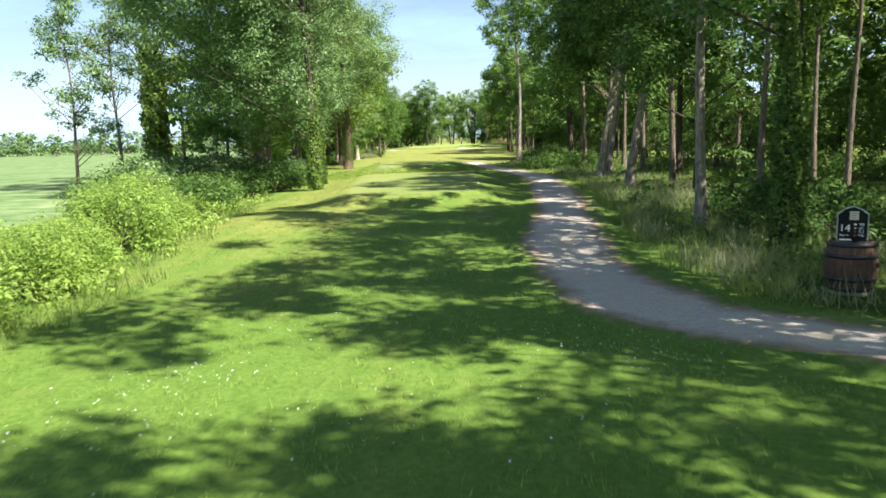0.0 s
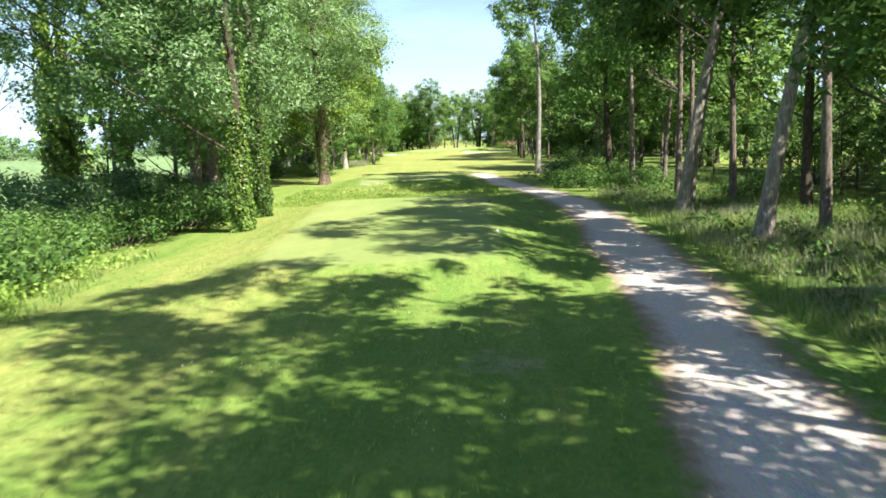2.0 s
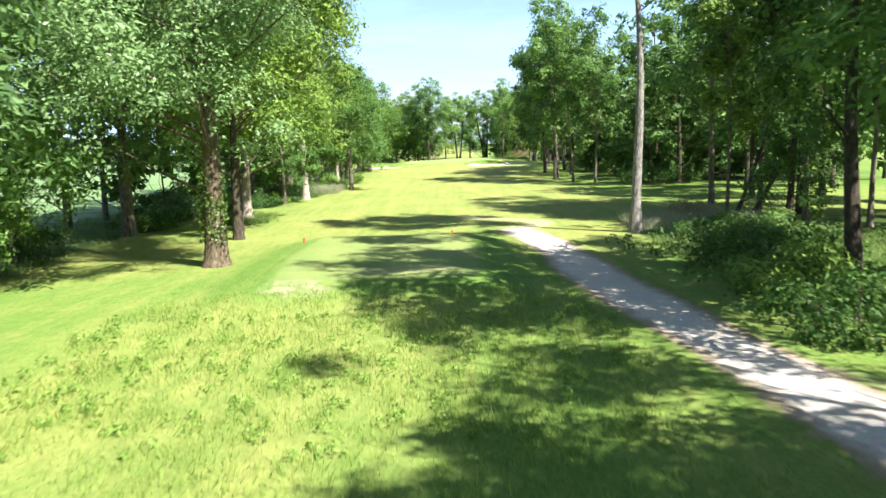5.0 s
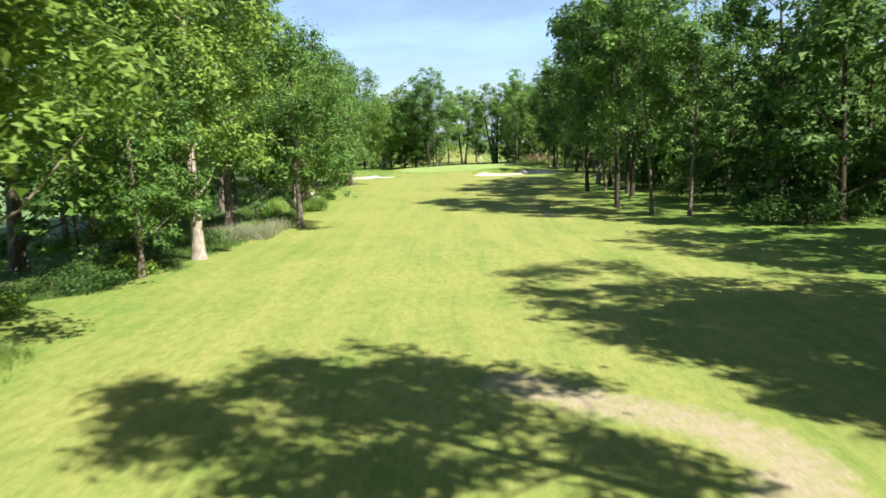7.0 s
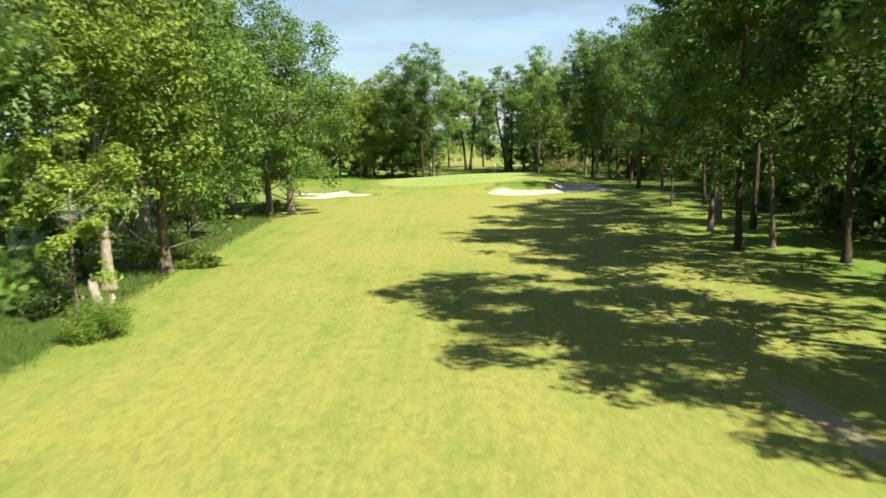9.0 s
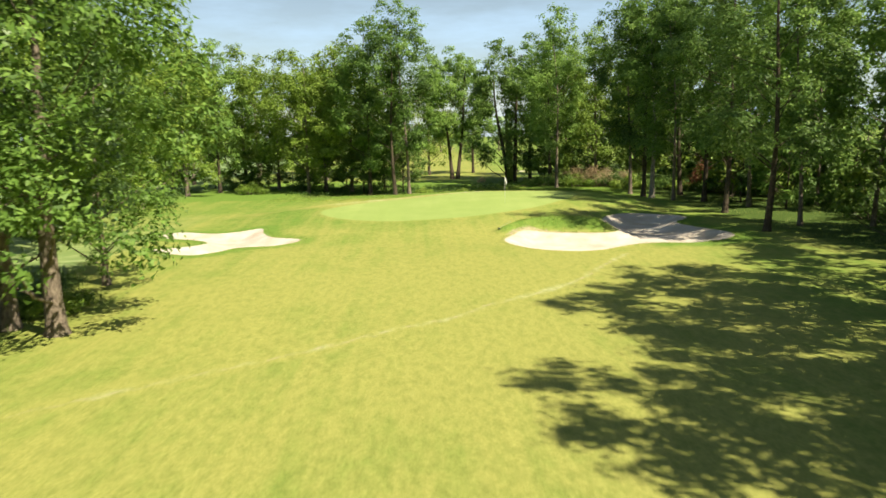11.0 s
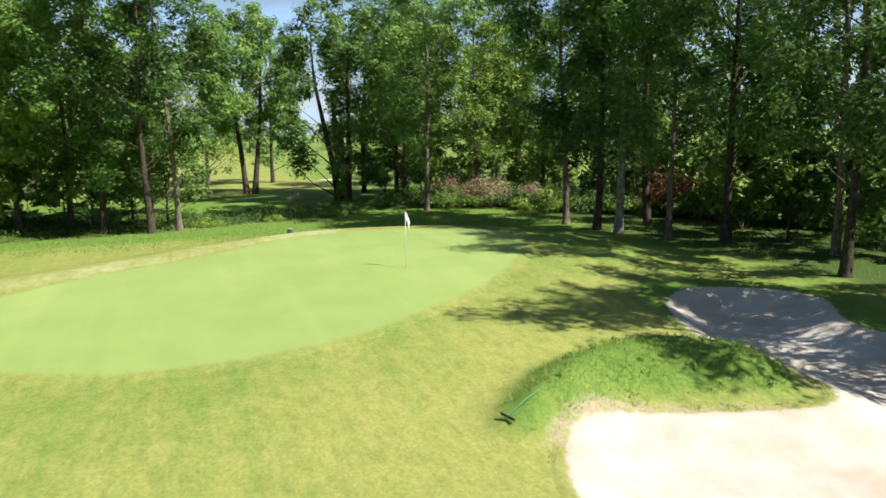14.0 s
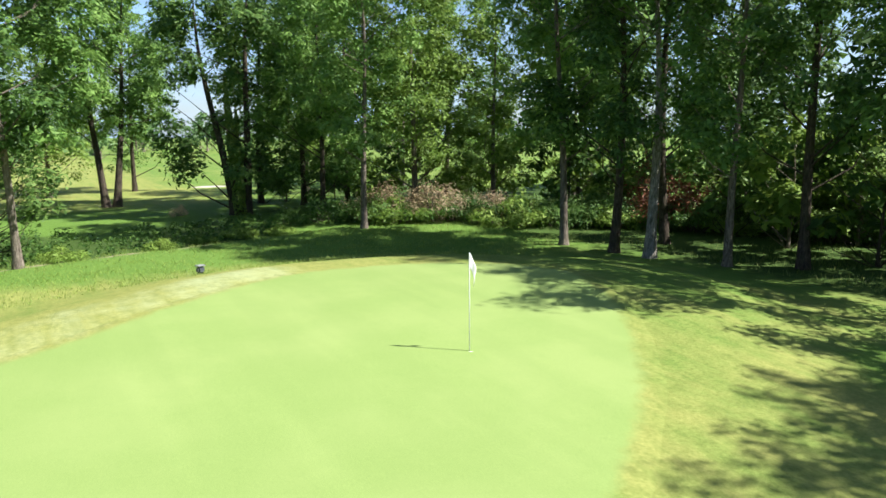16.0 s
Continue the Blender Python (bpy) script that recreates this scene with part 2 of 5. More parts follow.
SHRUB = leaf_material("pale shrub leaves", (0.095, 0.170, 0.030), (0.245, 0.385, 0.074), (0.450, 0.590, 0.150), 0.45)
DRY_LEAF = leaf_material("dry russet leaves", (0.190, 0.130, 0.075), (0.390, 0.285, 0.165), (0.560, 0.470, 0.290), 0.25)
RUSSET = leaf_material("copper red leaves", (0.070, 0.022, 0.012), (0.170, 0.060, 0.030), (0.280, 0.125, 0.060), 0.3)
BLADE = leaf_material("lawn grass blades", (0.125, 0.215, 0.034), (0.235, 0.350, 0.062), (0.400, 0.480, 0.130), 0.5, 0.5)
LIP_BLADE = leaf_material("coarse bunker lip grass", (0.078, 0.150, 0.022), (0.165, 0.270, 0.042), (0.310, 0.400, 0.090), 0.45, 0.5)
TALL = leaf_material("tall seeding grass", (0.075, 0.145, 0.028), (0.170, 0.275, 0.058), (0.360, 0.410, 0.140), 0.5, 0.55)
PALE_GRASS = leaf_material("pale seeding grass", (0.170, 0.185, 0.100), (0.310, 0.335, 0.190), (0.500, 0.510, 0.330), 0.4, 0.55)
BARK = bark_material("grey-brown bark", (0.062, 0.050, 0.038), (0.290, 0.240, 0.188))
PALE_BARK = bark_material("pale grey bark", (0.088, 0.076, 0.062), (0.430, 0.395, 0.345), 0.38)
MOTTLED_BARK = bark_material("mottled brown and pale bark", (0.095, 0.078, 0.060), (0.430, 0.375, 0.300), 0.35)
TAN_BARK = bark_material("pale tan bark", (0.230, 0.180, 0.132), (0.560, 0.480, 0.385), 0.12)
PETAL = leaf_material("white daisy petals", (0.60, 0.60, 0.55), (0.75, 0.75, 0.70), (0.85, 0.85, 0.82), 0.3)
OLD_BARK = bark_material("furrowed reddish bark", (0.036, 0.028, 0.020), (0.240, 0.180, 0.120), 0.4)
DARK_BARK = bark_material("dark mossy bark", (0.030, 0.024, 0.018), (0.120, 0.095, 0.070), 0.45)


# ---- the lie of the land ----
def smooth(a, b, v):
    t = np.clip((v - a) / (b - a), 0, 1)
    return t * t * (3 - 2 * t)


def closed_curve(points, per=6):
    """A smooth closed outline through the given corners."""
    p = np.array(points, float)
    out = []
    for i in range(len(p)):
        a, b, c, d = p[i - 1], p[i], p[(i + 1) % len(p)], p[(i + 2) % len(p)]
        for s in np.linspace(0, 1, per, endpoint=False):
            out.append(0.5 * (2 * b + (c - a) * s + (2 * a - 5 * b + 4 * c - d) * s ** 2 + (3 * b - a - 3 * c + d) * s ** 3))
    return np.array(out)


def inset(outline, x, y):
    """Distance to an outline: positive inside."""
    x, y = np.asarray(x, float), np.asarray(y, float)
    best = np.full(x.shape, 1e9)
    inside = np.zeros(x.shape, bool)
    box = (x > outline[:, 0].min() - 12) & (x < outline[:, 0].max() + 12) & (y > outline[:, 1].min() - 12) & (y < outline[:, 1].max() + 12)
    px, py = x[box], y[box]
    b2, in2 = np.full(px.shape, 1e9), np.zeros(px.shape, bool)
    for (ax, ay), (bx, by) in zip(outline, np.roll(outline, -1, axis=0)):
        dx, dy = bx - ax, by - ay
        t = np.clip(((px - ax) * dx + (py - ay) * dy) / (dx * dx + dy * dy + 1e-12), 0, 1)
        b2 = np.minimum(b2, np.hypot(px - ax - t * dx, py - ay - t * dy))
        if ay != by:
            in2 ^= ((ay > py) != (by > py)) & (px < (bx - ax) * (py - ay) / (by - ay) + ax)
    best[box], inside[box] = b2, in2
    return np.where(inside, best, -np.minimum(best, 50))


def wave(x, y, size, seed=0.0):
    """Cheap smooth unevenness, about -1 to 1."""
    a, b = x / size + seed * 1.7, y / size - seed * 0.9
    return (np.sin(a * 1.3 + 0.7 * np.sin(b * 0.9)) + np.sin(b * 1.7 + 0.9 * np.sin(a * 1.1 + 2)) + np.sin((a + b) * 0.83 + 1.3)) / 3


GREEN_EDGE = closed_curve([(-7.5, 178.6), (-7.1, 179.8), (-5.7, 181.4), (-3.5, 183.1), (-1.1, 184.8), (1.3, 186.7), (4.2, 188.6), (6.6, 188.8), (9.2, 187.8), (11.0, 185.6), (10.4, 183.3), (9.1, 181.1), (7.1, 178.6), (4.8, 176.5), (2.2, 174.6), (-0.6, 173.7), (-3.3, 173.9), (-5.6, 175.1), (-7.0, 176.8)])
SAND_RIGHT = closed_curve([(3.5, 166.8), (4.3, 168.6), (5.3, 169.1), (6.3, 168.9), (7.6, 168.5), (9.3, 168.2), (10.1, 169.3), (9.9, 171.4), (10.2, 173.6), (11.3, 175.8), (13.3, 177.2), (15.4, 176.6), (15.9, 174.8), (14.4, 172.3), (14.8, 169.8), (15.6, 167.6), (14.8, 165.4), (12.6, 163.9), (10.3, 164.1), (9.0, 163.5), (7.4, 162.4), (5.9, 162.5), (4.5, 163.5), (3.7, 165.0)])
SAND_LEFT = closed_curve([(-13.7, 165.0), (-11.8, 163.9), (-10.8, 164.9), (-10.1, 166.4), (-8.3, 166.9), (-7.3, 168.6), (-9.0, 169.9), (-9.9, 171.6), (-10.4, 173.4), (-11.7, 172.8), (-13.2, 172.5), (-15.2, 173.4), (-16.0, 172.0), (-15.0, 170.4), (-13.2, 169.5), (-12.2, 168.2), (-13.0, 166.8), (-14.2, 166.0)])
SAND_FAR = closed_curve([(11.6, 237.6), (12.6, 238.6), (14.0, 238.8), (15.0, 238.0), (14.2, 237.0), (12.6, 236.8)])
TEE_BACK = closed_curve([(-3.7, 29.2), (-4.2, 36.0), (-4.5, 43.5), (-3.6, 45.0), (1.2, 44.8), (2.0, 43.4), (1.7, 36.0), (1.4, 29.6), (0.5, 28.6), (-2.8, 28.4)])
TEE_FRONT = closed_curve([(-5.1, 60.4), (-5.1, 67.6), (-4.3, 68.7), (-0.2, 68.3), (0.5, 67.2), (0.6, 60.3), (-0.2, 59.4), (-4.3, 59.6)])
TONGUE = closed_curve([(3.7, 169.2), (5.4, 171.1), (8.0, 171.9), (9.6, 170.6), (8.8, 169.3), (6.2, 169.7), (4.6, 169.3)])
PATH_LINE = [(9.5, 5.6), (6.2, 7.0), (4.4, 8.2), (3.1, 9.6), (2.6, 11.8), (2.6, 14.2), (2.9, 17.5), (3.6, 21.8), (4.4, 27.5), (4.9, 33.0), (5.4, 38.5), (5.6, 43.5), (5.2, 49.0), (4.5, 55.0), (3.9, 60.5), (3.7, 65.0), (3.2, 69.5), (2.4, 73.5)]


def open_curve(points, per=8):
    p = [np.array(q, float) for q in points]
    p = [2 * p[0] - p[1], *p, 2 * p[-1] - p[-2]]
    out = []
    for i in range(1, len(p) - 2):
        a, b, c, d = p[i - 1:i + 3]
        for s in np.linspace(0, 1, per, endpoint=False):
            out.append(0.5 * (2 * b + (c - a) * s + (2 * a - 5 * b + 4 * c - d) * s ** 2 + (3 * b - a - 3 * c + d) * s ** 3))
    return np.array(out + [p[-2]])


PATH_MID = open_curve(PATH_LINE)


def off_line(line, x, y):
    """Distance to an open line."""
    best = np.full(np.shape(x), 1e9)
    for (ax, ay), (bx, by) in zip(line[:-1], line[1:]):
        dx, dy = bx - ax, by - ay
        t = np.clip(((x - ax) * dx + (y - ay) * dy) / (dx * dx + dy * dy + 1e-12), 0, 1)
        best = np.minimum(best, np.hypot(x - ax - t * dx, y - ay - t * dy))
    return best


def land(x, y):
    """Height of the ground, without the sand."""
    x, y = np.asarray(x, float), np.asarray(y, float)
    z = 0.05 * wave(x, y, 6.0) + 0.025 * wave(x, y, 1.7, 3.0)
    z = z - 0.35 * smooth(-5.5, -10.5, x) * smooth(52, 30, y)
    z = z + 0.36 * smooth(-2.2, 0.3, inset(TEE_BACK, x, y))
    z = z + 0.36 * smooth(-2.4, 0.3, inset(TEE_FRONT, x, y))
    z = z - 0.16 * smooth(47, 51, y) * smooth(58, 54, y) * smooth(-9, -5, x) * smooth(4, 1, x)
    g = inset(GREEN_EDGE, x, y)
    z = z + (0.30 + 0.50 * smooth(172, 188, y)) * smooth(-7.5, -0.8, g)
    z = z + 0.60 * smooth(-0.8, 0.7, inset(TONGUE, x, y))
    far = np.hypot(x, np.clip(y - 100, 0, None) * 0.6)
    z = z - 0.30 * smooth(199.2, 200.4, y - 0.28 * (x + 3)) * smooth(214, 206, y) * smooth(-14, -8, x) * smooth(14, 8, x)
    z = z + 0.8 * smooth(232, 300, y) * (0.6 + 0.4 * wave(x, y, 30.0)) + 0.8 * smooth(60, 200, far) * wave(x, y, 70.0, 2.0)
    return z


def ground_height(x, y):
    z = land(x, y)
    for edge, deep in ((SAND_RIGHT, 0.42), (SAND_LEFT, 0.34)):
        z = z - deep * smooth(-0.15, 1.5, inset(edge, x, y))
    return z


def gh(x, y):
    return float(ground_height(np.array([x]), np.array([y]))[0])


def mesh_of(name, verts, faces, mat, shade=False):
    me = bpy.data.meshes.new(name)
    me.from_pydata([tuple(v) for v in np.asarray(verts, float).tolist()], [], faces if isinstance(faces, list) else np.asarray(faces).tolist())
    me.materials.append(mat)
    if shade:
        me.polygons.foreach_set("use_smooth", [True] * len(me.polygons))
    me.update()
    return me


def put_attr(me, name, values):
    a = me.attributes.new(name, "FLOAT", "POINT")
    a.data.foreach_set("value", np.asarray(values, np.float32))


BURNT_TRACKS = [open_curve([(-9.0, 143.5), (-4.65, 146.8), (-1.76, 149.3), (0.06, 150.4), (1.5, 152.3), (3.2, 153.8), (5.0, 155.8), (6.8, 158.9), (8.4, 161.4)]), open_curve([(6.4, 106.0), (6.0, 110.4), (5.5, 114.5), (5.5, 118.9), (5.8, 123.7), (6.6, 131.0)])]


WORN_END = open_curve([(3.0, 72.6), (4.1, 74.4), (3.8, 76.0), (2.3, 77.3), (0.7, 78.6)])
MOWN_LINE = open_curve([(3.9, 85.5), (3.42, 90.7), (2.96, 93.8), (2.26, 98.4), (1.64, 105.0), (0.9, 113.0)])


def left_edge(y):
    """Where the lawn ends under the left-hand trees."""
    return np.interp(y, [40, 60, 70, 86, 88.5, 92, 98, 112, 116, 125, 145, 158, 164], [-12.5, -13.5, -14.5, -14.3, -11.4, -11.0, -9.8, -9.5, -9.7, -10.6, -11.3, -13.5, -17.5])


def turf_fields(x, y):
    """How dry, bare and wild the turf is, with some sun and shade put in; where the crop field lies."""
    dry = 0.10 + 0.25 * smooth(16, 30, y) + 0.36 * smooth(56, 72, y) + 0.06 * smooth(100, 130, y) + 0.14 * smooth(128, 150, y)
    dry = dry - 0.45 * smooth(8, 14, x) * smooth(70, 100, y) - 0.3 * smooth(-7, -11, x) * smooth(60, 90, y)
    # sunlit strip left of the tree shade: its paleness is put into the colour
    dry = dry + 0.30 * smooth(-1.0, -3.5, x) * smooth(9, 14, y) * smooth(-9, -6, x) * smooth(52, 42, y)
    dry = dry + 0.22 * smooth(46, 49, y) * smooth(60, 57, y) * smooth(1.5, -1.5, x) * smooth(-9, -7, x)
    g = inset(GREEN_EDGE, x, y)
    dry = dry - 0.28 * smooth(-4.5, -1.5, g) * smooth(0.8, -0.6, g)
    dry = dry - 0.25 * smooth(-2.6, -4.2, g) * smooth(181, 185, y) + 0.88 * smooth(-4.4, -1.6, g) * smooth(0.90, -0.60, g) * smooth(180.0, 182.5, y) * smooth(7.0, 4.0, x)
    dry = dry - 0.20 * smooth(-10, -5, g) * smooth(0.5, -0.5, g) * smooth(182, 178, y) * smooth(2.0, -1.0, x)
    tee = inset(TEE_FRONT, x, y)
    dry = dry - 0.28 * smooth(-1.9, -0.8, tee) * smooth(0.35, -0.15, tee)
    dry = dry - 0.28 * smooth(0.3, 1.0, x) * smooth(4.0, 2.8, x) * smooth(57, 62, y) * smooth(77, 71, y)
    dry = dry - 0.9 * smooth(-0.8, 0.1, inset(TONGUE, x, y)) - 0.5 * smooth(-1.3, -0.4, inset(SAND_LEFT, x, y)) - 0.5 * smooth(-1.6, -0.5, inset(SAND_RIGHT, x, y)) * smooth(9.5, 11, x)
    dry = dry - 0.8 * smooth(194, 197.5, y) * smooth(224, 214, y) + 0.10 * smooth(218, 232, y)
    bare = np.zeros(np.shape(x))
    for sand in (SAND_RIGHT, SAND_LEFT):
        bare = np.maximum(bare, (0.36 + 0.30 * smooth(-1.4, -0.4, inset(TONGUE, x, y))) * smooth(-0.65, -0.20, inset(sand, x, y)))
    bare = np.maximum(bare, 0.60 * smooth(1.7, 0.2, np.hypot((x + 4.2) / 1.5, (y - 59.0) / 0.95)))
    spot = (x > -4) & (x < 9) & (y > 68) & (y < 116)
    d = np.full(np.shape(x), 9.0)
    d[spot] = off_line(WORN_END, x[spot], y[spot])
    bare = np.maximum(bare, 0.68 * smooth(1.3, 0.35, d))
    d[spot] = off_line(MOWN_LINE, x[spot], y[spot])
    dry = dry + 0.40 * smooth(0.7, 0.1, d)
    bare = np.maximum(bare, 0.55 * smooth(1.4, 0.4, np.hypot((x - 1.0) / 0.8, (y - 22.6) / 0.9)))
    bare = np.maximum(bare, 0.65 * smooth(1.2, 0.5, np.hypot((x + 1.5) / 2.2, (y - 60.6) / 0.9)))
    bare = np.maximum(bare, 0.70 * smooth(1.3, 0.4, np.hypot((x - 5.9) / 0.6, (y - 110.5) / 2.6)))
    near = (x > -1) & (x < 11) & (y > 4) & (y < 52)
    verge = np.full(np.shape(x), 9.0)
    verge[near] = off_line(PATH_MID, x[near], y[near])
    bare = np.maximum(bare, (0.38 + 0.14 * smooth(3.5, 5.5, x)) * smooth(1.75, 1.05, verge))
    for line in BURNT_TRACKS:
        near = (x > -12) & (x < 10) & (y > 100) & (y < 165)
        d = np.full(np.shape(x), 9.0)
        d[near] = off_line(line, x[near], y[near])
        dry = dry + 0.65 * smooth(0.42, 0.05, d)
        bare = np.maximum(bare, 0.50 * smooth(0.30, 0.08, d))
    bank = np.abs(y - 199.6 - 0.28 * (x + 3)) * 1.0
    bare = np.maximum(bare, 0.85 * smooth(0.75, 0.2, bank) * smooth(-6, -3.5, x) * smooth(7, 4, x))
    beside = x - np.interp(y, [8, 9.6, 14, 21.8, 33, 43.5, 55, 65], [5.0, 3.1, 2.6, 3.6, 4.9, 5.6, 4.5, 3.7])
    wild = 0.9 * smooth(0.0, 1.2, beside - np.interp(y, [10, 40, 52], [1.4, 1.5, 3.0])) * smooth(78, 66, y + 3 * np.sin(x * 0.6)) * smooth(6, 8, y) * smooth(27, 22, x + 2 * np.sin(y * 0.25))
    wild = np.maximum(wild, 0.35 * smooth(-5.3, -6.2, x) * smooth(33, 27, y) * smooth(-15, -13, x))
    wild = np.maximum(wild, 0.95 * smooth(0.2, -1.2, x - left_edge(y)) * smooth(40, 46, y) * smooth(164, 158, y) * smooth(-24, -20, x))
    wild = np.maximum(wild, 0.85 * smooth(15, 21, x) * smooth(98, 108, y + 3 * np.sin(x * 0.5)) * smooth(240, 225, y) * smooth(44, 36, x + 3 * np.sin(y * 0.2)))
    wild = np.maximum(wild, 0.8 * smooth(203, 206, y + 0.8 * (x - 16)) * smooth(219, 213, y) * smooth(9, 12, x) * smooth(44, 36, x))
    # tree shade below the bank, put in as a band of dark ground
    wild = np.maximum(wild, 0.85 * smooth(200.2, 201.6, y - 0.28 * (x + 3)) * smooth(212, 207, y + 1.5 * np.sin(x * 0.7)) * smooth(-16, -10, x) * smooth(12, 8, x))
    crop = smooth(-15, -16.5, x) * smooth(190, 150, y) * np.where(x < -14, 1, 0)
    crop = np.maximum(crop, smooth(-24, -28, x))
    return dry, bare, wild, crop


def build_ground():
    def axis(inner, outer):
        far = [outer[0] * (1 - t) ** 2.2 + inner[0] * (1 - (1 - t) ** 2.2) for t in np.linspace(0, 1, 26)[:-1]]
        end = [outer[1] * t ** 2.2 + inner[-1] * (1 - t ** 2.2) for t in np.linspace(0, 1, 26)[1:]]
        return np.array(far + list(inner) + end)

    xs = axis(np.arange(-17, 20.01, 0.33), (-1500, 1500))
    ys = axis(np.concatenate([np.arange(-6, 158, 0.45), np.arange(158, 198, 0.30), np.arange(198, 232, 0.9)]), (-1200, 2200))
    X, Y = np.meshgrid(xs, ys)
    x, y = X.ravel(), Y.ravel()
    z = ground_height(x, y)
    n, m = len(xs), len(ys)
    i = np.arange(n * m).reshape(m, n)
    faces = np.stack([i[:-1, :-1], i[:-1, 1:], i[1:, 1:], i[1:, :-1]], -1).reshape(-1, 4)
    me = mesh_of("ground", np.stack([x, y, z], -1), faces, TURF, True)
    for name, v in zip(("dry", "bare", "wild", "crop"), turf_fields(x, y)):
        put_attr(me, name, v)
    ob = tagged(new("ground", me), "sunlit mown golf fairway turf with dry patches", "ground", kind="structure")
    return ob


def patch(name, edge, spacing, margin, lift, mat, label, category, height=land):
    """A thin layer that lies on the ground inside an outline."""
    x0, y0 = edge.min(0) - margin - spacing
    x1, y1 = edge.max(0) + margin + spacing
    xs, ys = np.arange(x0, x1, spacing), np.arange(y0, y1, spacing)
    X, Y = np.meshgrid(xs, ys)
    d = inset(edge, X.ravel(), Y.ravel())
    i = np.arange(X.size).reshape(X.shape)
    faces = np.stack([i[:-1, :-1], i[:-1, 1:], i[1:, 1:], i[1:, :-1]], -1).reshape(-1, 4)
    faces = faces[(d[faces] > -margin).all(1)]
    used = np.unique(faces)
    back = np.zeros(X.size, int)
    back[used] = np.arange(len(used))
    x, y = X.ravel()[used], Y.ravel()[used]
    rise = lift - (lift + 0.05) * smooth(-margin * 0.30, -margin * 0.65, d[used])
    me = mesh_of(name, np.stack([x, y, height(x, y) + rise], -1), back[faces], mat, True)
    put_attr(me, "inset", d[used])
    for key, v in zip(("dry", "bare", "wild", "crop"), turf_fields(x, y)):
        put_attr(me, key, v)
    return tagged(new(name, me), label, category, kind="structure")


def build_path():
    mid = open_curve(PATH_LINE, 24)
    way = np.gradient(mid, axis=0)
    way /= np.linalg.norm(way, axis=1)[:, None]
    side = np.stack([way[:, 1], -way[:, 0]], -1)
    t = np.linspace(0, 1, len(mid))
    half = 0.92 + 0.08 * np.sin(t * 40) + 0.05 * np.sin(t * 97 + 1) - 0.25 * smooth(0.93, 1.0, t)
    cols = np.linspace(-1.45, 1.45, 15)
    pts, ins = [], []
    for k in range(len(mid)):
        for c in cols:
            pts.append(mid[k] + side[k] * c)
            ins.append(min(half[k] - abs(c), (1 - t[k]) * 60 - 0.8))
    pts, ins = np.array(pts), np.array(ins)
    z = ground_height(pts[:, 0], pts[:, 1]) + 0.035 - 0.08 * (np.tile(np.abs(cols), len(mid)) > 1.3)
    n = len(cols)
    i = np.arange(len(pts)).reshape(len(mid), n)
    faces = np.stack([i[:-1, :-1], i[:-1, 1:], i[1:, 1:], i[1:, :-1]], -1).reshape(-1, 4)
    me = mesh_of("path", np.column_stack([pts, z]), faces, PATH, True)
    put_attr(me, "inset", ins)
    for key, v in zip(("dry", "bare", "wild", "crop"), turf_fields(pts[:, 0], pts[:, 1])):
        put_attr(me, key, v)
    tagged(new("path", me), "pale grey gravel path with ragged dusty edges", "path", kind="structure")


build_ground()
build_path()
patch("putting_green", GREEN_EDGE, 0.30, 0.9, 0.03, GREEN, "smooth light green putting surface on a low mound", "putting green")
patch("tee_back", TEE_BACK, 0.30, 0.9, 0.03, TEE, "flat close-mown teeing ground half in shade", "tee")
patch("tee_front", TEE_FRONT, 0.30, 0.9, 0.03, TEE, "flat close-mown teeing ground with worn back edge", "tee")
patch("bunker_right", SAND_RIGHT, 0.16, 0.55, 0.03, SAND, "white sand bunker curling behind a grassy tongue", "bunker", ground_height)
patch("bunker_left", SAND_LEFT, 0.16, 0.55, 0.03, SAND, "small white sand bunker with two lobes", "bunker", ground_height)

patch("bunker_far", SAND_FAR, 0.16, 0.55, 0.03, SAND, "small white sand bunker on the open fairway beyond", "bunker", ground_height)


# ---- trees ----
def tube(points, radii, sides=8):
    """Vertices and faces of a tapered round limb along points."""
    p = np.asarray(points, float)
    way = np.gradient(p, axis=0)
    way /= np.linalg.norm(way, axis=1)[:, None] + 1e-9
    ref = np.where(np.abs(way[:, 2:3]) > 0.9, [[1.0, 0, 0]], [[0, 0, 1.0]])
    a = np.cross(way, ref)
    a /= np.linalg.norm(a, axis=1)[:, None] + 1e-9
    b = np.cross(way, a)
    t = np.linspace(0, 2 * np.pi, sides, endpoint=False)
    v = p[:, None] + np.asarray(radii)[:, None, None] * (np.cos(t)[None, :, None] * a[:, None] + np.sin(t)[None, :, None] * b[:, None])
    i = np.arange(len(p) * sides).reshape(len(p), sides)
    j = np.roll(i, -1, axis=1)
    f = np.stack([i[:-1], j[:-1], j[1:], i[1:]], -1).reshape(-1, 4)
    return v.reshape(-1, 3), f


def join(pieces):
    vs, fs, n = [], [], 0
    for v, f in pieces:
        vs.append(v)
        fs.append(f + n)
        n += len(v)
    return np.concatenate(vs), np.concatenate(fs)


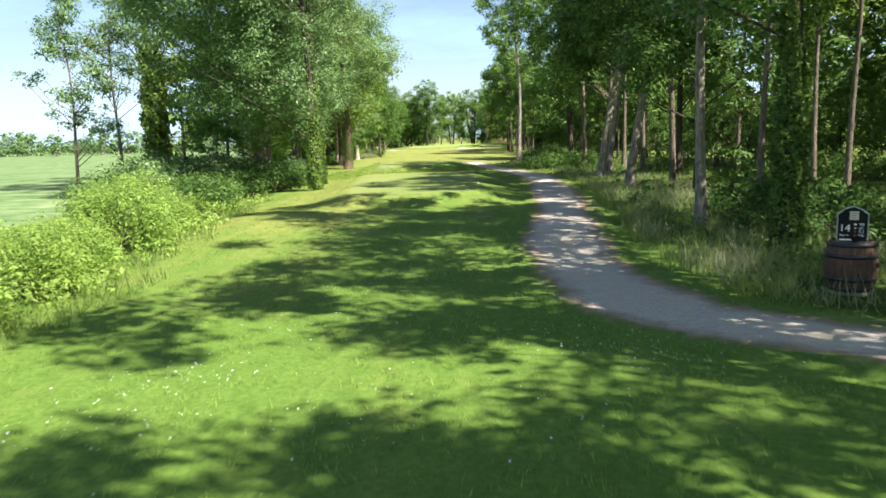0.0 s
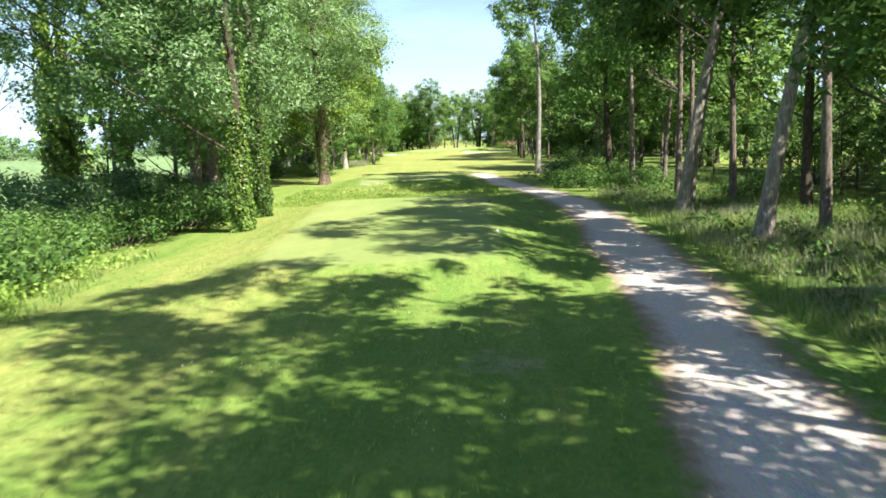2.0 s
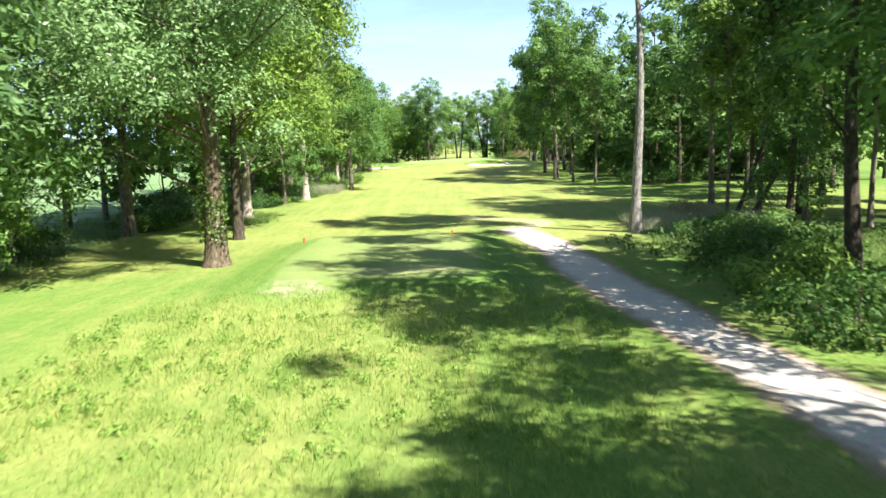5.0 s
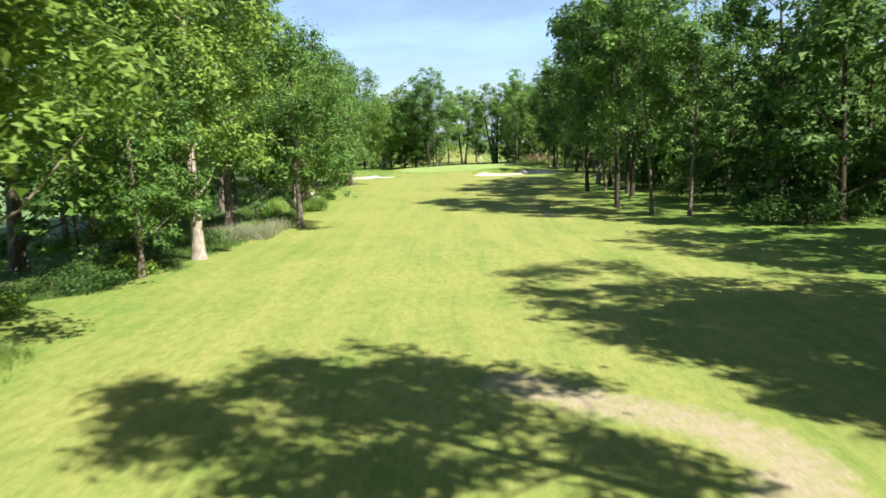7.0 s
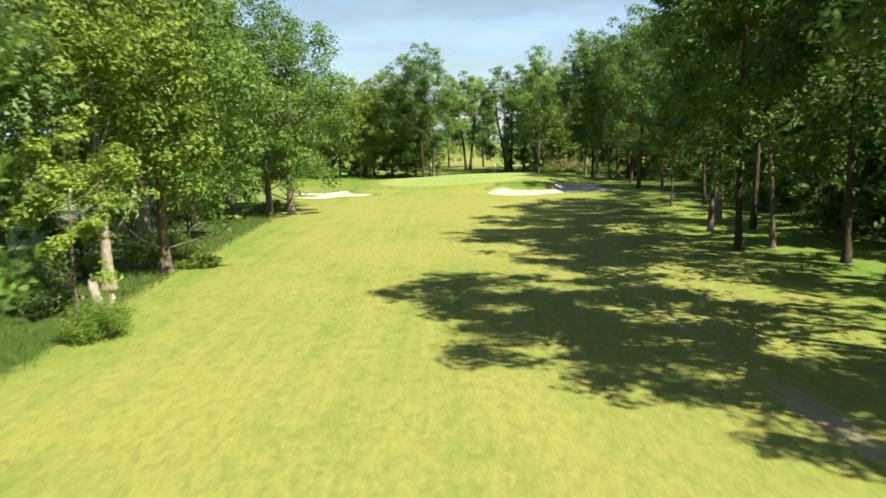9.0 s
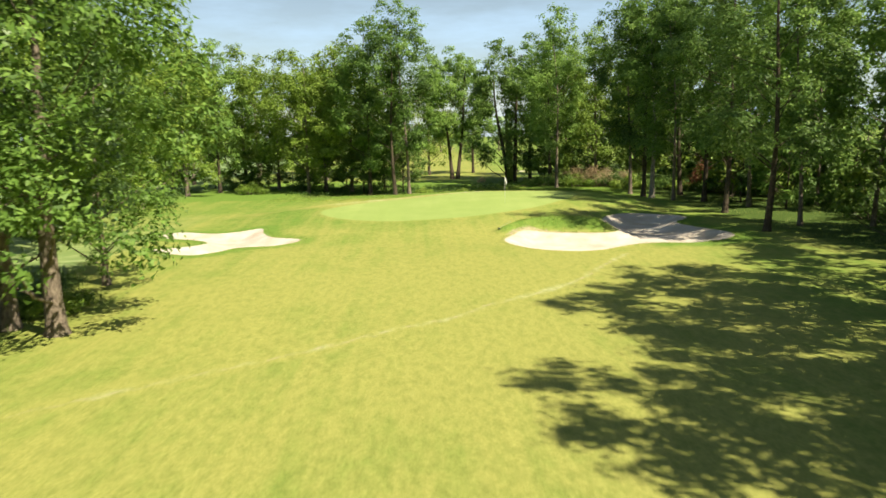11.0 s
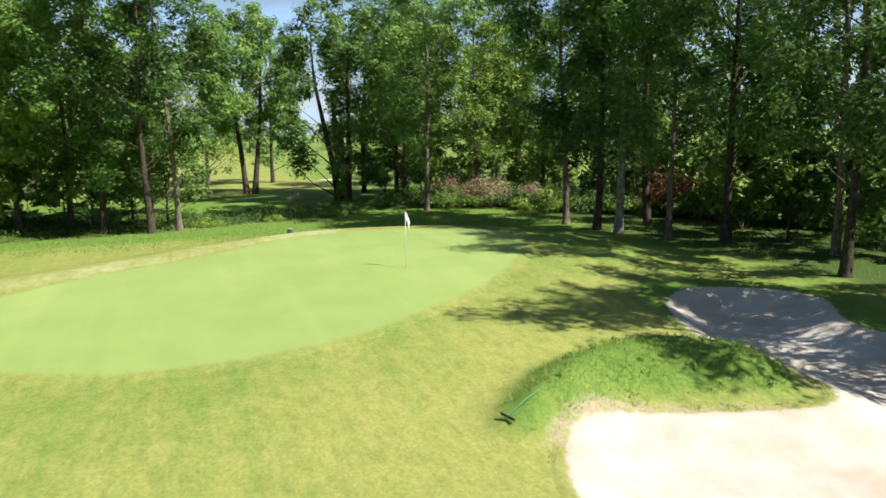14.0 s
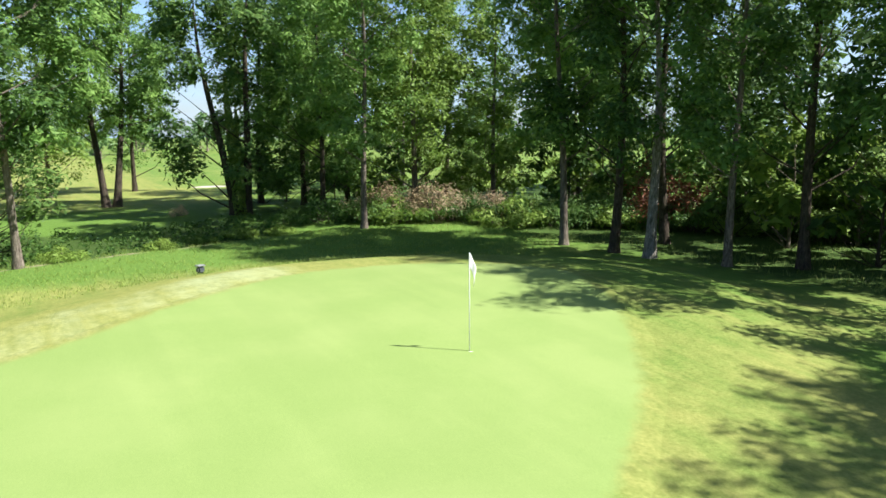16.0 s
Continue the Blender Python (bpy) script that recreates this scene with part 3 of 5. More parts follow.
def leaves(rng, centres, out, length, width, lift=0.75, folded=False):
    """One leaf at each place, turned roughly outwards: pointed, or folded along its rib."""
    n = len(centres)
    nor = out + rng.normal(0, 0.55, (n, 3)) + (0, 0, lift)
    nor /= np.linalg.norm(nor, axis=1)[:, None] + 1e-9
    a = np.cross(nor, rng.normal(0, 1, (n, 3)))
    a /= np.linalg.norm(a, axis=1)[:, None] + 1e-9
    b = np.cross(nor, a)
    s = rng.uniform(0.6, 1.35, (n, 1))
    L, W = a * length * s * 0.5, b * width * s * 0.5
    if not folded:
        v = np.stack([centres - L + W * 0.25, centres + L * 0.15 - W, centres + L], 1)
        v[:, 1] += W * rng.uniform(-0.3, 0.5, (n, 1))
        return v.reshape(-1, 3), np.arange(3 * n).reshape(n, 3)
    fold = nor * width * s * 0.22
    v = np.stack([centres - L, centres + W + fold, centres + L, centres - W + fold], 1).reshape(-1, 3)
    return v, np.arange(4 * n).reshape(n, 4)


def part(name, me, parent, label=""):
    ob = new(name, me)
    ob.parent = parent
    if label:
        tagged(ob, label)
    return ob


def crown_places(rng, height, base, radius, count, leaf_count, lean, top=0.45, shift=(0, 0), open_side=0):
    """Leafy boughs round an uneven crown, clumps on the boughs' outsides, and leaf places within the clumps."""
    boughs = max(12, count // 7)
    u = (np.arange(boughs) + rng.uniform(0.05, 0.95, boughs)) / boughs
    prof = np.where(u < top, 0.66 + 0.34 * np.sin(u / top * np.pi / 2), np.cos((u - top) / (1 - top) * np.pi / 2 * 0.92) ** 0.65)
    ang = np.arange(boughs) * 2.4 + rng.uniform(-0.45, 0.45, boughs)
    inner = np.arange(boughs) % 4 == 3
    r = radius * prof * np.where(inner, rng.uniform(0.0, 0.35, boughs), rng.uniform(0.48, 0.88, boughs))
    span = radius * rng.uniform(0.24, 0.40, boughs) * (0.62 + 0.38 * prof)
    zz = base + 0.75 * span + (height - base - 1.5 * span) * u ** 0.92
    big = np.stack([r * np.cos(ang) + lean[0] * zz + shift[0], r * np.sin(ang) + lean[1] * zz + shift[1], zz], -1)
    own = rng.choice(boughs, count, p=span ** 2 / (span ** 2).sum())
    e = rng.normal(0, 1, (count, 3)) + 0.75 * np.stack([np.cos(ang), np.sin(ang), 0 * ang + 0.55], -1)[own]
    e /= np.linalg.norm(e, axis=1)[:, None]
    c = big[own] + e * (span[own] * rng.uniform(0.55, 1.12, count))[:, None] * np.array([1.0, 1.0, 0.95])
    size = rng.uniform(0.30, 0.58, count) * (0.25 + 0.75 * span[own])
    share = size ** 2 * ((c[:, 0] < 0.3) | (c[:, 2] > open_side))
    which = rng.choice(count, leaf_count, p=share / share.sum())
    d = rng.normal(0, 1, (leaf_count, 3))
    d /= np.linalg.norm(d, axis=1)[:, None]
    low = (d[:, 2] < 0) & (rng.uniform(0, 1, leaf_count) < 0.5)
    d[low, 2] *= -1
    rad = rng.uniform(0, 1, (leaf_count, 1)) ** 0.45 * np.where(rng.uniform(0, 1, (leaf_count, 1)) < 0.12, 1.5, 1.0)
    places = c[which] + d * rad * size[which][:, None] * np.array([1.15, 1.15, 0.88])
    core = rng.uniform(0, 1, leaf_count) < 0.10
    places[core] = (big[own[which]] + d * span[own[which]][:, None] * rng.uniform(0, 0.7, (leaf_count, 1)))[core]
    away = places - big[own[which]]
    away /= np.linalg.norm(away, axis=1)[:, None] + 1e-9
    return c[share > 0], places, 0.7 * d + 0.7 * away


def make_tree(seed, name, label, height, base, radius, girth, leaf, bark, count=90, leaf_count=9000, length=0.26, width=0.15, lean=(0, 0), ivy=0, stems=1, bare=0, top=0.45, ivy_low=0.0, ivy_density=1000, ivy_wide=0.10, ivy_leaf=0.10, ivy_fade=0.8, shift=(0, 0), open_side=0):
    """A tree at the origin: trunk, limbs, crown, and ivy where it climbs."""
    rng = np.random.default_rng(seed)
    root = new(name)
    limb_pieces = []
    clumps, places, out = crown_places(rng, height, base, radius, count, leaf_count, lean, top, shift, open_side)
    count = len(clumps)
    for s in range(stems):
        k = np.linspace(0, 1, 12)
        h = height * (0.90 if s == 0 else 0.78)
        off = np.array([0, 0]) if stems == 1 else 0.32 * np.array([math.cos(s * 2.4), math.sin(s * 2.4)])
        tilt = np.array(lean) + (0 if stems == 1 else 0.11 * np.array([math.cos(s * 2.4), math.sin(s * 2.4)]))
        px = off[0] + tilt[0] * h * k + 0.02 * height * np.sin(k * 5 + seed) * k
        py = off[1] + tilt[1] * h * k + 0.02 * height * np.sin(k * 4 + seed * 2) * k
        pts = np.stack([px, py, h * k - 0.25], -1)
        pts = np.concatenate([pts[:1], pts[:1] + (pts[1] - pts[0]) * 0.16, pts[:1] + (pts[1] - pts[0]) * 0.4, pts[1:]])
        kk = np.concatenate([[0, 0.015, 0.036], k[1:]])
        rad = girth * (1 - 0.86 * kk ** 0.8) * (1 + 0.85 * np.exp(-kk * 46))
        v, f = tube(pts, rad, 10)
        v = v + 0.05 * girth * np.stack([np.sin(v[:, 2] * 5 + v[:, 1] * 9), np.cos(v[:, 2] * 4 + v[:, 0] * 9), 0 * v[:, 2]], -1)
        stem = part("trunk", mesh_of("trunk", v, f, bark, True), root)
        limb_pieces.append(tube(pts[2:], np.asarray(rad[2:]) * (0.4 if girth > 0.1 else 0.8), 5))
        picks = rng.choice(count, min(count, 20 // stems + bare), replace=False)
        for q in picks:
            c = clumps[q]
            z0 = np.clip(c[2] - 0.55 * np.hypot(c[0] - tilt[0] * c[2], c[1] - tilt[1] * c[2]) - 0.4, base * 0.75, h * 0.95)
            u = z0 / h
            start = np.array([np.interp(u, k, px), np.interp(u, k, py), z0 - 0.25])
            mid = start * 0.45 + c * 0.55 + np.array([0, 0, -0.25]) + rng.normal(0, 0.18, 3)
            r0 = girth * (1 - 0.86 * u ** 0.8) * 0.21 + 0.012
            limb_pieces.append(tube([start, mid, c], [r0, r0 * 0.55, 0.012], 5))
    v, f = join(limb_pieces)
    part("branchwork", mesh_of("branchwork", v, f, bark, True), root)
    v, f = leaves(rng, places, out, length, width)
    part("crown", mesh_of("crown", v, f, leaf), root)
    if ivy:
        n = int(ivy * ivy_density)
        ang = rng.uniform(0, 2 * np.pi, n)
        zz = ivy_low + rng.uniform(0, 1, n) ** ivy_fade * (ivy - ivy_low) * (0.78 + 0.22 * np.sin(ang * 3 + seed))
        r = (girth * (1 - 0.6 * zz / height) * 1.05 + 0.03 + ivy_wide * np.abs(np.sin(zz * 2.1 + ang * 2)) * rng.uniform(0, 1, n))
        d = np.stack([np.cos(ang), np.sin(ang), 0 * ang], -1)
        p = d * r[:, None] + np.stack([lean[0] * zz, lean[1] * zz, zz], -1)
        v, f = leaves(rng, p, d, ivy_leaf, ivy_leaf * 0.9, 0.2, True)
        part("ivy", mesh_of("ivy", v, f, IVY), stem, "glossy green ivy round the trunk")
    return tagged(root, label, "tree")


def make_bush(seed, name, label, size, leaf, count=26, leaf_count=3200, length=0.16, width=0.11, category="bush", twigs=True):
    """A low, wide, uneven shrub at the origin: stems and leaves."""
    rng = np.random.default_rng(seed)
    root = new(name)
    ang, r = rng.uniform(0, 2 * np.pi, count), rng.uniform(0, 1, count) ** 0.6
    hz = rng.uniform(0.25, 0.95, count) * (1.05 - 0.55 * r)
    c = np.stack([r * np.cos(ang) * size[0], r * np.sin(ang) * size[1], hz * size[2]], -1)
    which = rng.integers(0, count, leaf_count)
    d = rng.normal(0, 1, (leaf_count, 3))
    d /= np.linalg.norm(d, axis=1)[:, None]
    rad = rng.uniform(0, 1, (leaf_count, 1)) ** 0.5
    p = c[which] + d * rad * np.array([0.36 * size[0], 0.36 * size[1], 0.26 * size[2]])
    p[:, 2] = np.abs(p[:, 2]) + 0.02
    stems = [tube([(c0[0] * 0.25, c0[1] * 0.25, -0.1), (c0[0] * 0.7, c0[1] * 0.7, c0[2] * 0.6), tuple(c0 * (1, 1, 1.15))], [0.022, 0.014, 0.005], 4) for c0 in c]
    v, f = join(stems)
    part("stemwork", mesh_of("stemwork", v, f, BARK, True), root)
    v, f = leaves(rng, p, d, length, width)
    part("foliage", mesh_of("foliage", v, f, leaf), root)
    return tagged(root, label, category)


PLACED = set()


def stand(thing, x, y, turn=0.0, size=1.0, tall=1.0, group="", sink=0.03):
    """Puts the first of a kind, or a copy of it, on the ground."""
    m = pose(x, y, gh(x, y) - sink, 0, 0, turn) @ Matrix.Diagonal((size, size, size * tall, 1))
    ob = copy_thing(thing, m) if thing.name in PLACED else thing
    PLACED.add(thing.name)
    ob.matrix_basis = m
    if group:
        tagged(ob, group=group)
    return ob


# ---- kinds of tree ----
BROAD = make_tree(11, "broadleaf_tree", "broad green oak with low leafy boughs", 17.0, 1.9, 5.4, 0.34, LEAF_A, BARK, 340, 22000, 0.26, 0.24)
ASHY = make_tree(12, "ash_tree", "tall ash with blue-green feathery foliage", 18.0, 2.0, 4.8, 0.30, LEAF_B, BARK, 320, 22000, 0.26, 0.23)
LIGHT = make_tree(13, "young_tree", "young tree with fresh yellow-green leaves", 15.5, 2.9, 4.8, 0.28, LEAF_C, TAN_BARK, 310, 23000, 0.25, 0.225)
TALL_A = make_tree(14, "woodland_tree", "tall dark woodland tree with a bare lower trunk", 18.0, 2.6, 4.2, 0.18, LEAF_D, DARK_BARK, 190, 9500, 0.31, 0.28, (0.03, 0.02))
TALL_B = make_tree(15, "woodland_tree", "slender woodland tree with a high green crown", 17.0, 2.8, 3.7, 0.14, LEAF_A, BARK, 170, 9000, 0.30, 0.27, (-0.04, 0.03))
NEAR_A = make_tree(51, "woodland_tree", "leafy woodland tree with a dark trunk beside the path", 18.0, 2.9, 4.2, 0.20, LEAF_D, DARK_BARK, 180, 14500, 0.23, 0.20, (0.03, 0.02))
NEAR_B = make_tree(52, "woodland_tree", "slender leafy tree with grey bark beside the path", 17.0, 3.0, 3.8, 0.16, LEAF_A, BARK, 220, 19000, 0.23, 0.20, (-0.03, 0.03))
PALE = make_tree(16, "pale_tree", "straight tree with pale grey speckled bark", 18.5, 9.6, 3.9, 0.25, LEAF_A, PALE_BARK, 220, 18000, 0.25, 0.21)
SLIM_PALE = make_tree(54, "pale_tree", "slim straight tree with mottled pale bark beside the path", 18.5, 5.6, 4.0, 0.145, LEAF_A, MOTTLED_BARK, 160, 12500, 0.24, 0.20)
LEANING = make_tree(17, "leaning_tree", "tree with a pale leaning trunk beside the path", 16.0, 5.2, 3.8, 0.225, LEAF_D, MOTTLED_BARK, 170, 13500, 0.25, 0.21, (0.16, 0.03))
IVIED = make_tree(18, "ivy_clad_tree", "tree with a thick trunk wrapped in ivy", 16.0, 4.4, 4.6, 0.27, LEAF_B, DARK_BARK, 170, 13000, 0.23, 0.19, (0, 0), 6.5, ivy_wide=0.16)
IVY_COLUMN = make_tree(53, "ivy_column_tree", "old tree thickly clothed in dark ivy", 18.0, 7.0, 4.6, 0.36, LEAF_C, DARK_BARK, 90, 7500, 0.23, 0.19, (0, 0), 11.0, bare=8, ivy_density=900, ivy_wide=0.75, ivy_leaf=0.22)
TWIN = make_tree(19, "forked_tree", "tree with two dark trunks leaning apart", 16.0, 3.8, 4.6, 0.27, LEAF_A, DARK_BARK, 240, 25000, 0.30, 0.25, (0, 0), 0, 2)
FLARED = make_tree(20, "old_oak_tree", "old oak with flared reddish-brown trunk foot", 18.0, 3.5, 5.8, 0.37, LEAF_B, OLD_BARK, 460, 84000, 0.15, 0.14, ivy=3.4, ivy_low=0.8, ivy_density=160, shift=(-1.7, -1.0))
THIN_A = make_tree(21, "thin_tree", "thin woodland tree with sparse foliage", 14.0, 4.6, 2.5, 0.11, LEAF_C, BARK, 90, 5000, 0.26, 0.21)
OPEN = make_tree(38, "open_crowned_tree", "tree with a light open crown of leafy sprays", 17.0, 3.8, 4.3, 0.16, LEAF_A, BARK, 86, 5600, 0.24, 0.19)
ROW_OAK = make_tree(55, "row_tree", "leafy tree with a dark bare trunk at the lawn's edge", 17.0, 3.7, 4.9, 0.22, LEAF_C, DARK_BARK, 300, 22000, 0.24, 0.21)
FORK = make_tree(57, "forked_tree", "small forked tree with dark slanting stems", 9.0, 2.8, 2.8, 0.115, LEAF_C, DARK_BARK, 70, 4200, 0.24, 0.19, (0.42, 0.0), 0, 2)
FILL_A = make_tree(22, "woodland_tree", "dense dark tree inside the wood", 17.0, 1.8, 4.4, 0.22, LEAF_D, DARK_BARK, 140, 3200, 0.56, 0.46)
FILL_B = make_tree(23, "woodland_tree", "green tree inside the shady wood", 16.0, 1.6, 4.2, 0.20, LEAF_A, BARK, 140, 3200, 0.56, 0.46)
FILL_C = make_tree(24, "woodland_tree", "light green tree at the back of the wood", 15.0, 3.0, 4.3, 0.20, LEAF_C, BARK, 140, 3200, 0.56, 0.46)
BACK_A = make_tree(25, "backdrop_tree", "rounded green tree behind the putting green", 16.5, 0.8, 4.6, 0.25, LEAF_C, BARK, 300, 20000, 0.27, 0.23)
BACK_B = make_tree(26, "backdrop_tree", "tall narrow tree behind the putting green", 17.5, 1.1, 3.6, 0.22, LEAF_A, DARK_BARK, 270, 17500, 0.27, 0.23)
BACK_L = make_tree(35, "backdrop_tree", "bright yellow-green tree behind the putting green", 15.5, 0.7, 4.4, 0.20, LEAF_C, BARK, 260, 15500, 0.29, 0.25)
UNDER_L = make_tree(37, "understory_tree", "sunlit yellow-green shrubby tree beyond the wood", 5.0, 0.2, 2.7, 0.08, LEAF_C, BARK, 60, 1500, 0.42, 0.36)
UNDER_D = make_tree(36, "understory_tree", "dark shrubby tree in the shade of the wood", 6.0, 0.2, 2.8, 0.08, LEAF_D, DARK_BARK, 60, 1100, 0.50, 0.44)
UNDER_N = make_tree(56, "understory_tree", "dark leafy shrub tree beneath taller trees", 5.6, 0.2, 2.6, 0.07, LEAF_D, DARK_BARK, 90, 4600, 0.21, 0.17)
BACK_C = make_tree(27, "ivied_tree", "dark tree thick with ivy behind the green", 16.0, 0.7, 3.9, 0.30, LEAF_D, DARK_BARK, 220, 15000, 0.30, 0.25, (-0.05, 0.02), 8.0, 2)
FAR_A = make_tree(28, "distant_tree", "distant rounded tree beyond the open fields", 11.0, 0.4, 5.4, 0.28, LEAF_B, BARK, 70, 420, 1.6, 1.35)
IVIED_LOW = make_tree(33, "ivy_clad_tree", "leafy tree with sunlit ivy round its trunk", 17.5, 2.4, 5.8, 0.25, LEAF_B, DARK_BARK, 460, 80000, 0.15, 0.14, (0, 0), 6.4, ivy_density=620, ivy_wide=0.16, ivy_fade=1.7, shift=(-2.8, 0.4), open_side=9.0)
UNDER = make_tree(34, "understory_tree", "low leafy understory tree inside the wood", 6.5, 0.3, 2.6, 0.08, LEAF_A, DARK_BARK, 50, 1100, 0.50, 0.42)
SAPLING = make_tree(29, "sapling", "small leafy sapling at the wood's edge", 6.5, 0.9, 2.0, 0.07, LEAF_C, BARK, 70, 6500, 0.17, 0.14)
BUSHY = make_tree(30, "scrub_tree", "bushy tree leafy to the ground", 11.0, 0.8, 3.8, 0.20, LEAF_A, BARK, 240, 20000, 0.21, 0.17)
SNAG = make_tree(31, "half_bare_tree", "half-bare thin tree with dead upper twigs", 12.0, 2.2, 3.4, 0.12, LEAF_B, BARK, 70, 5600, 0.22, 0.17, bare=14)

# ---- trees beside the path and along the right-hand wood ----
for kind, x, y, turn, size in (
    (SLIM_PALE, 6.5, 18.4, 20, 1.06), (IVIED, 7.0, 14.9, 70, 0.86), (LEANING, 8.2, 38.4, 0, 1.05), (LEANING, 9.0, 40.2, 14, 0.92),
    (LEANING, 7.9, 31.4, 350, 1.0), (OPEN, 10.4, 33.2, 90, 1.0), (NEAR_A, 9.6, 27.5, 200, 1.05), (OPEN, 9.2, 14.4, 150, 1.15), (THIN_A, 8.7, 20.2, 140, 1.05), (NEAR_A, 12.2, 38.0, 40, 1.0),
    (THIN_A, 14.4, 36.0, 160, 1.1), (OPEN, 10.5, 46.0, 30, 1.05), (OPEN, 11.8, 43.2, 80, 1.0), (NEAR_A, 10.6, 59.8, 110, 1.12), (PALE, 7.4, 70.2, 200, 0.96),
    (OPEN, 14.5, 81.3, 60, 1.05), (THIN_A, 12.6, 74.1, 100, 0.85), (FORK, 12.9, 73.5, 340, 1.0), (TALL_A, 16.4, 75.0, 10, 1.08), (TALL_B, 15.4, 77.2, 130, 1.05), (TALL_B, 15.4, 72.4, 300, 1.0),
    (TALL_A, 10.6, 113.0, 80, 0.92), (TALL_B, 11.6, 108.6, 10, 0.86), (TALL_B, 13.3, 107.0, 140, 0.84), (TALL_B, 11.1, 115.0, 80, 1.0),
):
    stand(kind, x, y, turn, size, 0.95 if y < 20 else 1.0 if y < 45 else 1.06, "trees of the right-hand wood")
for kind, x, y, turn, size in (
    (TALL_A, 11.8, 129.2, 210, 0.9), (TALL_B, 13.4, 129.6, 30, 0.92), (TALL_A, 14.3, 125.4, 70, 0.95), (TALL_A, 13.7, 121.6, 20, 1.0),
    (TALL_B, 12.9, 135.6, 250, 1.02), (LEANING, 14.9, 140.2, 10, 0.98), (TALL_B, 15.1, 149.3, 130, 0.66), (NEAR_A, 17.6, 167.6, 300, 0.98),
    (NEAR_B, 20.4, 169.5, 10, 0.88), (NEAR_A, 19.3, 177.2, -20, 0.95), (NEAR_B, 22.4, 180.5, 40, 1.08), (NEAR_A, 20.9, 185.0, 10, 1.02),
    (NEAR_B, 19.1, 186.6, 80, 0.95), (PALE, 18.2, 189.3, 160, 0.88), (NEAR_A, 18.0, 191.0, 240, 1.0), (NEAR_B, 17.6, 193.5, 310, 1.08),
    (NEAR_A, 21.4, 191.6, 100, 1.05), (TALL_B, 27.0, 203.6, 200, 1.05),
):
    stand(kind, x, y, turn, size, 1.0, "trees of the right-hand wood")

# ---- trees on the left-hand side ----
for kind, x, y, turn, size in (
    (IVIED_LOW, -6.5, 38.4, 0, 1.0), (IVIED_LOW, -7.0, 43.0, 24, 1.05), (FLARED, -8.0, 64.7, 0, 1.0), (ROW_OAK, -9.2, 71.8, 50, 1.0), (ROW_OAK, -10.1, 75.2, 190, 0.95),
    (LIGHT, -11.1, 80.5, 20, 1.05), (LIGHT, -10.6, 95.3, 100, 1.0), (BUSHY, -8.55, 106.1, 200, 1.0), (BROAD, -12.6, 106.6, 200, 0.85),
    (ASHY, -16.4, 109.2, 10, 0.9), (ASHY, -16.2, 101.6, 80, 0.95), (BUSHY, -11.4, 91.4, 170, 0.8), (BROAD, -11.6, 127.2, 90, 0.8),
    (LIGHT, -12.3, 123.8, 250, 0.85), (BROAD, -11.2, 149.8, 10, 0.82), (ASHY, -12.9, 150.5, 190, 0.85), (BUSHY, -12.8, 157.0, 300, 0.8),
    (IVY_COLUMN, -20.3, 53.7, 60, 1.0), (ASHY, -13.2, 57.0, 130, 1.0), (BROAD, -12.0, 50.5, 10, 0.9), (ASHY, -9.6, 50.6, 280, 0.85),
):
    stand(kind, x, y, turn, size, 1.0, "trees of the left-hand row")
for kind, x, y, turn, size in (
    (BROAD, -15.6, 63.0, 40, 1.0), (ASHY, -14.8, 74.0, 300, 1.0), (LIGHT, -15.0, 86.0, 0, 1.0), (BROAD, -17.0, 93.5, 150, 0.95),
    (ASHY, -16.4, 118.0, 10, 0.9), (BROAD, -18.2, 127.5, 310, 0.9), (ASHY, -17.5, 138.0, 45, 0.95), (LIGHT, -15.2, 134.5, 170, 0.9),
    (BROAD, -15.8, 143.5, 20, 0.85), (SNAG, -21.5, 44.0, 0, 1.0), (SNAG, -19.9, 46.6, 130, 1.1), (FILL_B, -19.0, 72.0, 0, 0.9),
    (BUSHY, -14.2, 60.6, 90, 0.62), (BUSHY, -15.8, 66.4, 250, 0.6), (FILL_C, -20.0, 103.0, 30, 0.9), (FILL_B, -20.0, 83.0, 200, 0.9), (SAPLING, -11.0, 119.0, 0, 0.9), (SAPLING, -12.6, 112.5, 100, 1.0),
):
    stand(kind, x, y, turn, size, 1.0, "trees of the left-hand row")

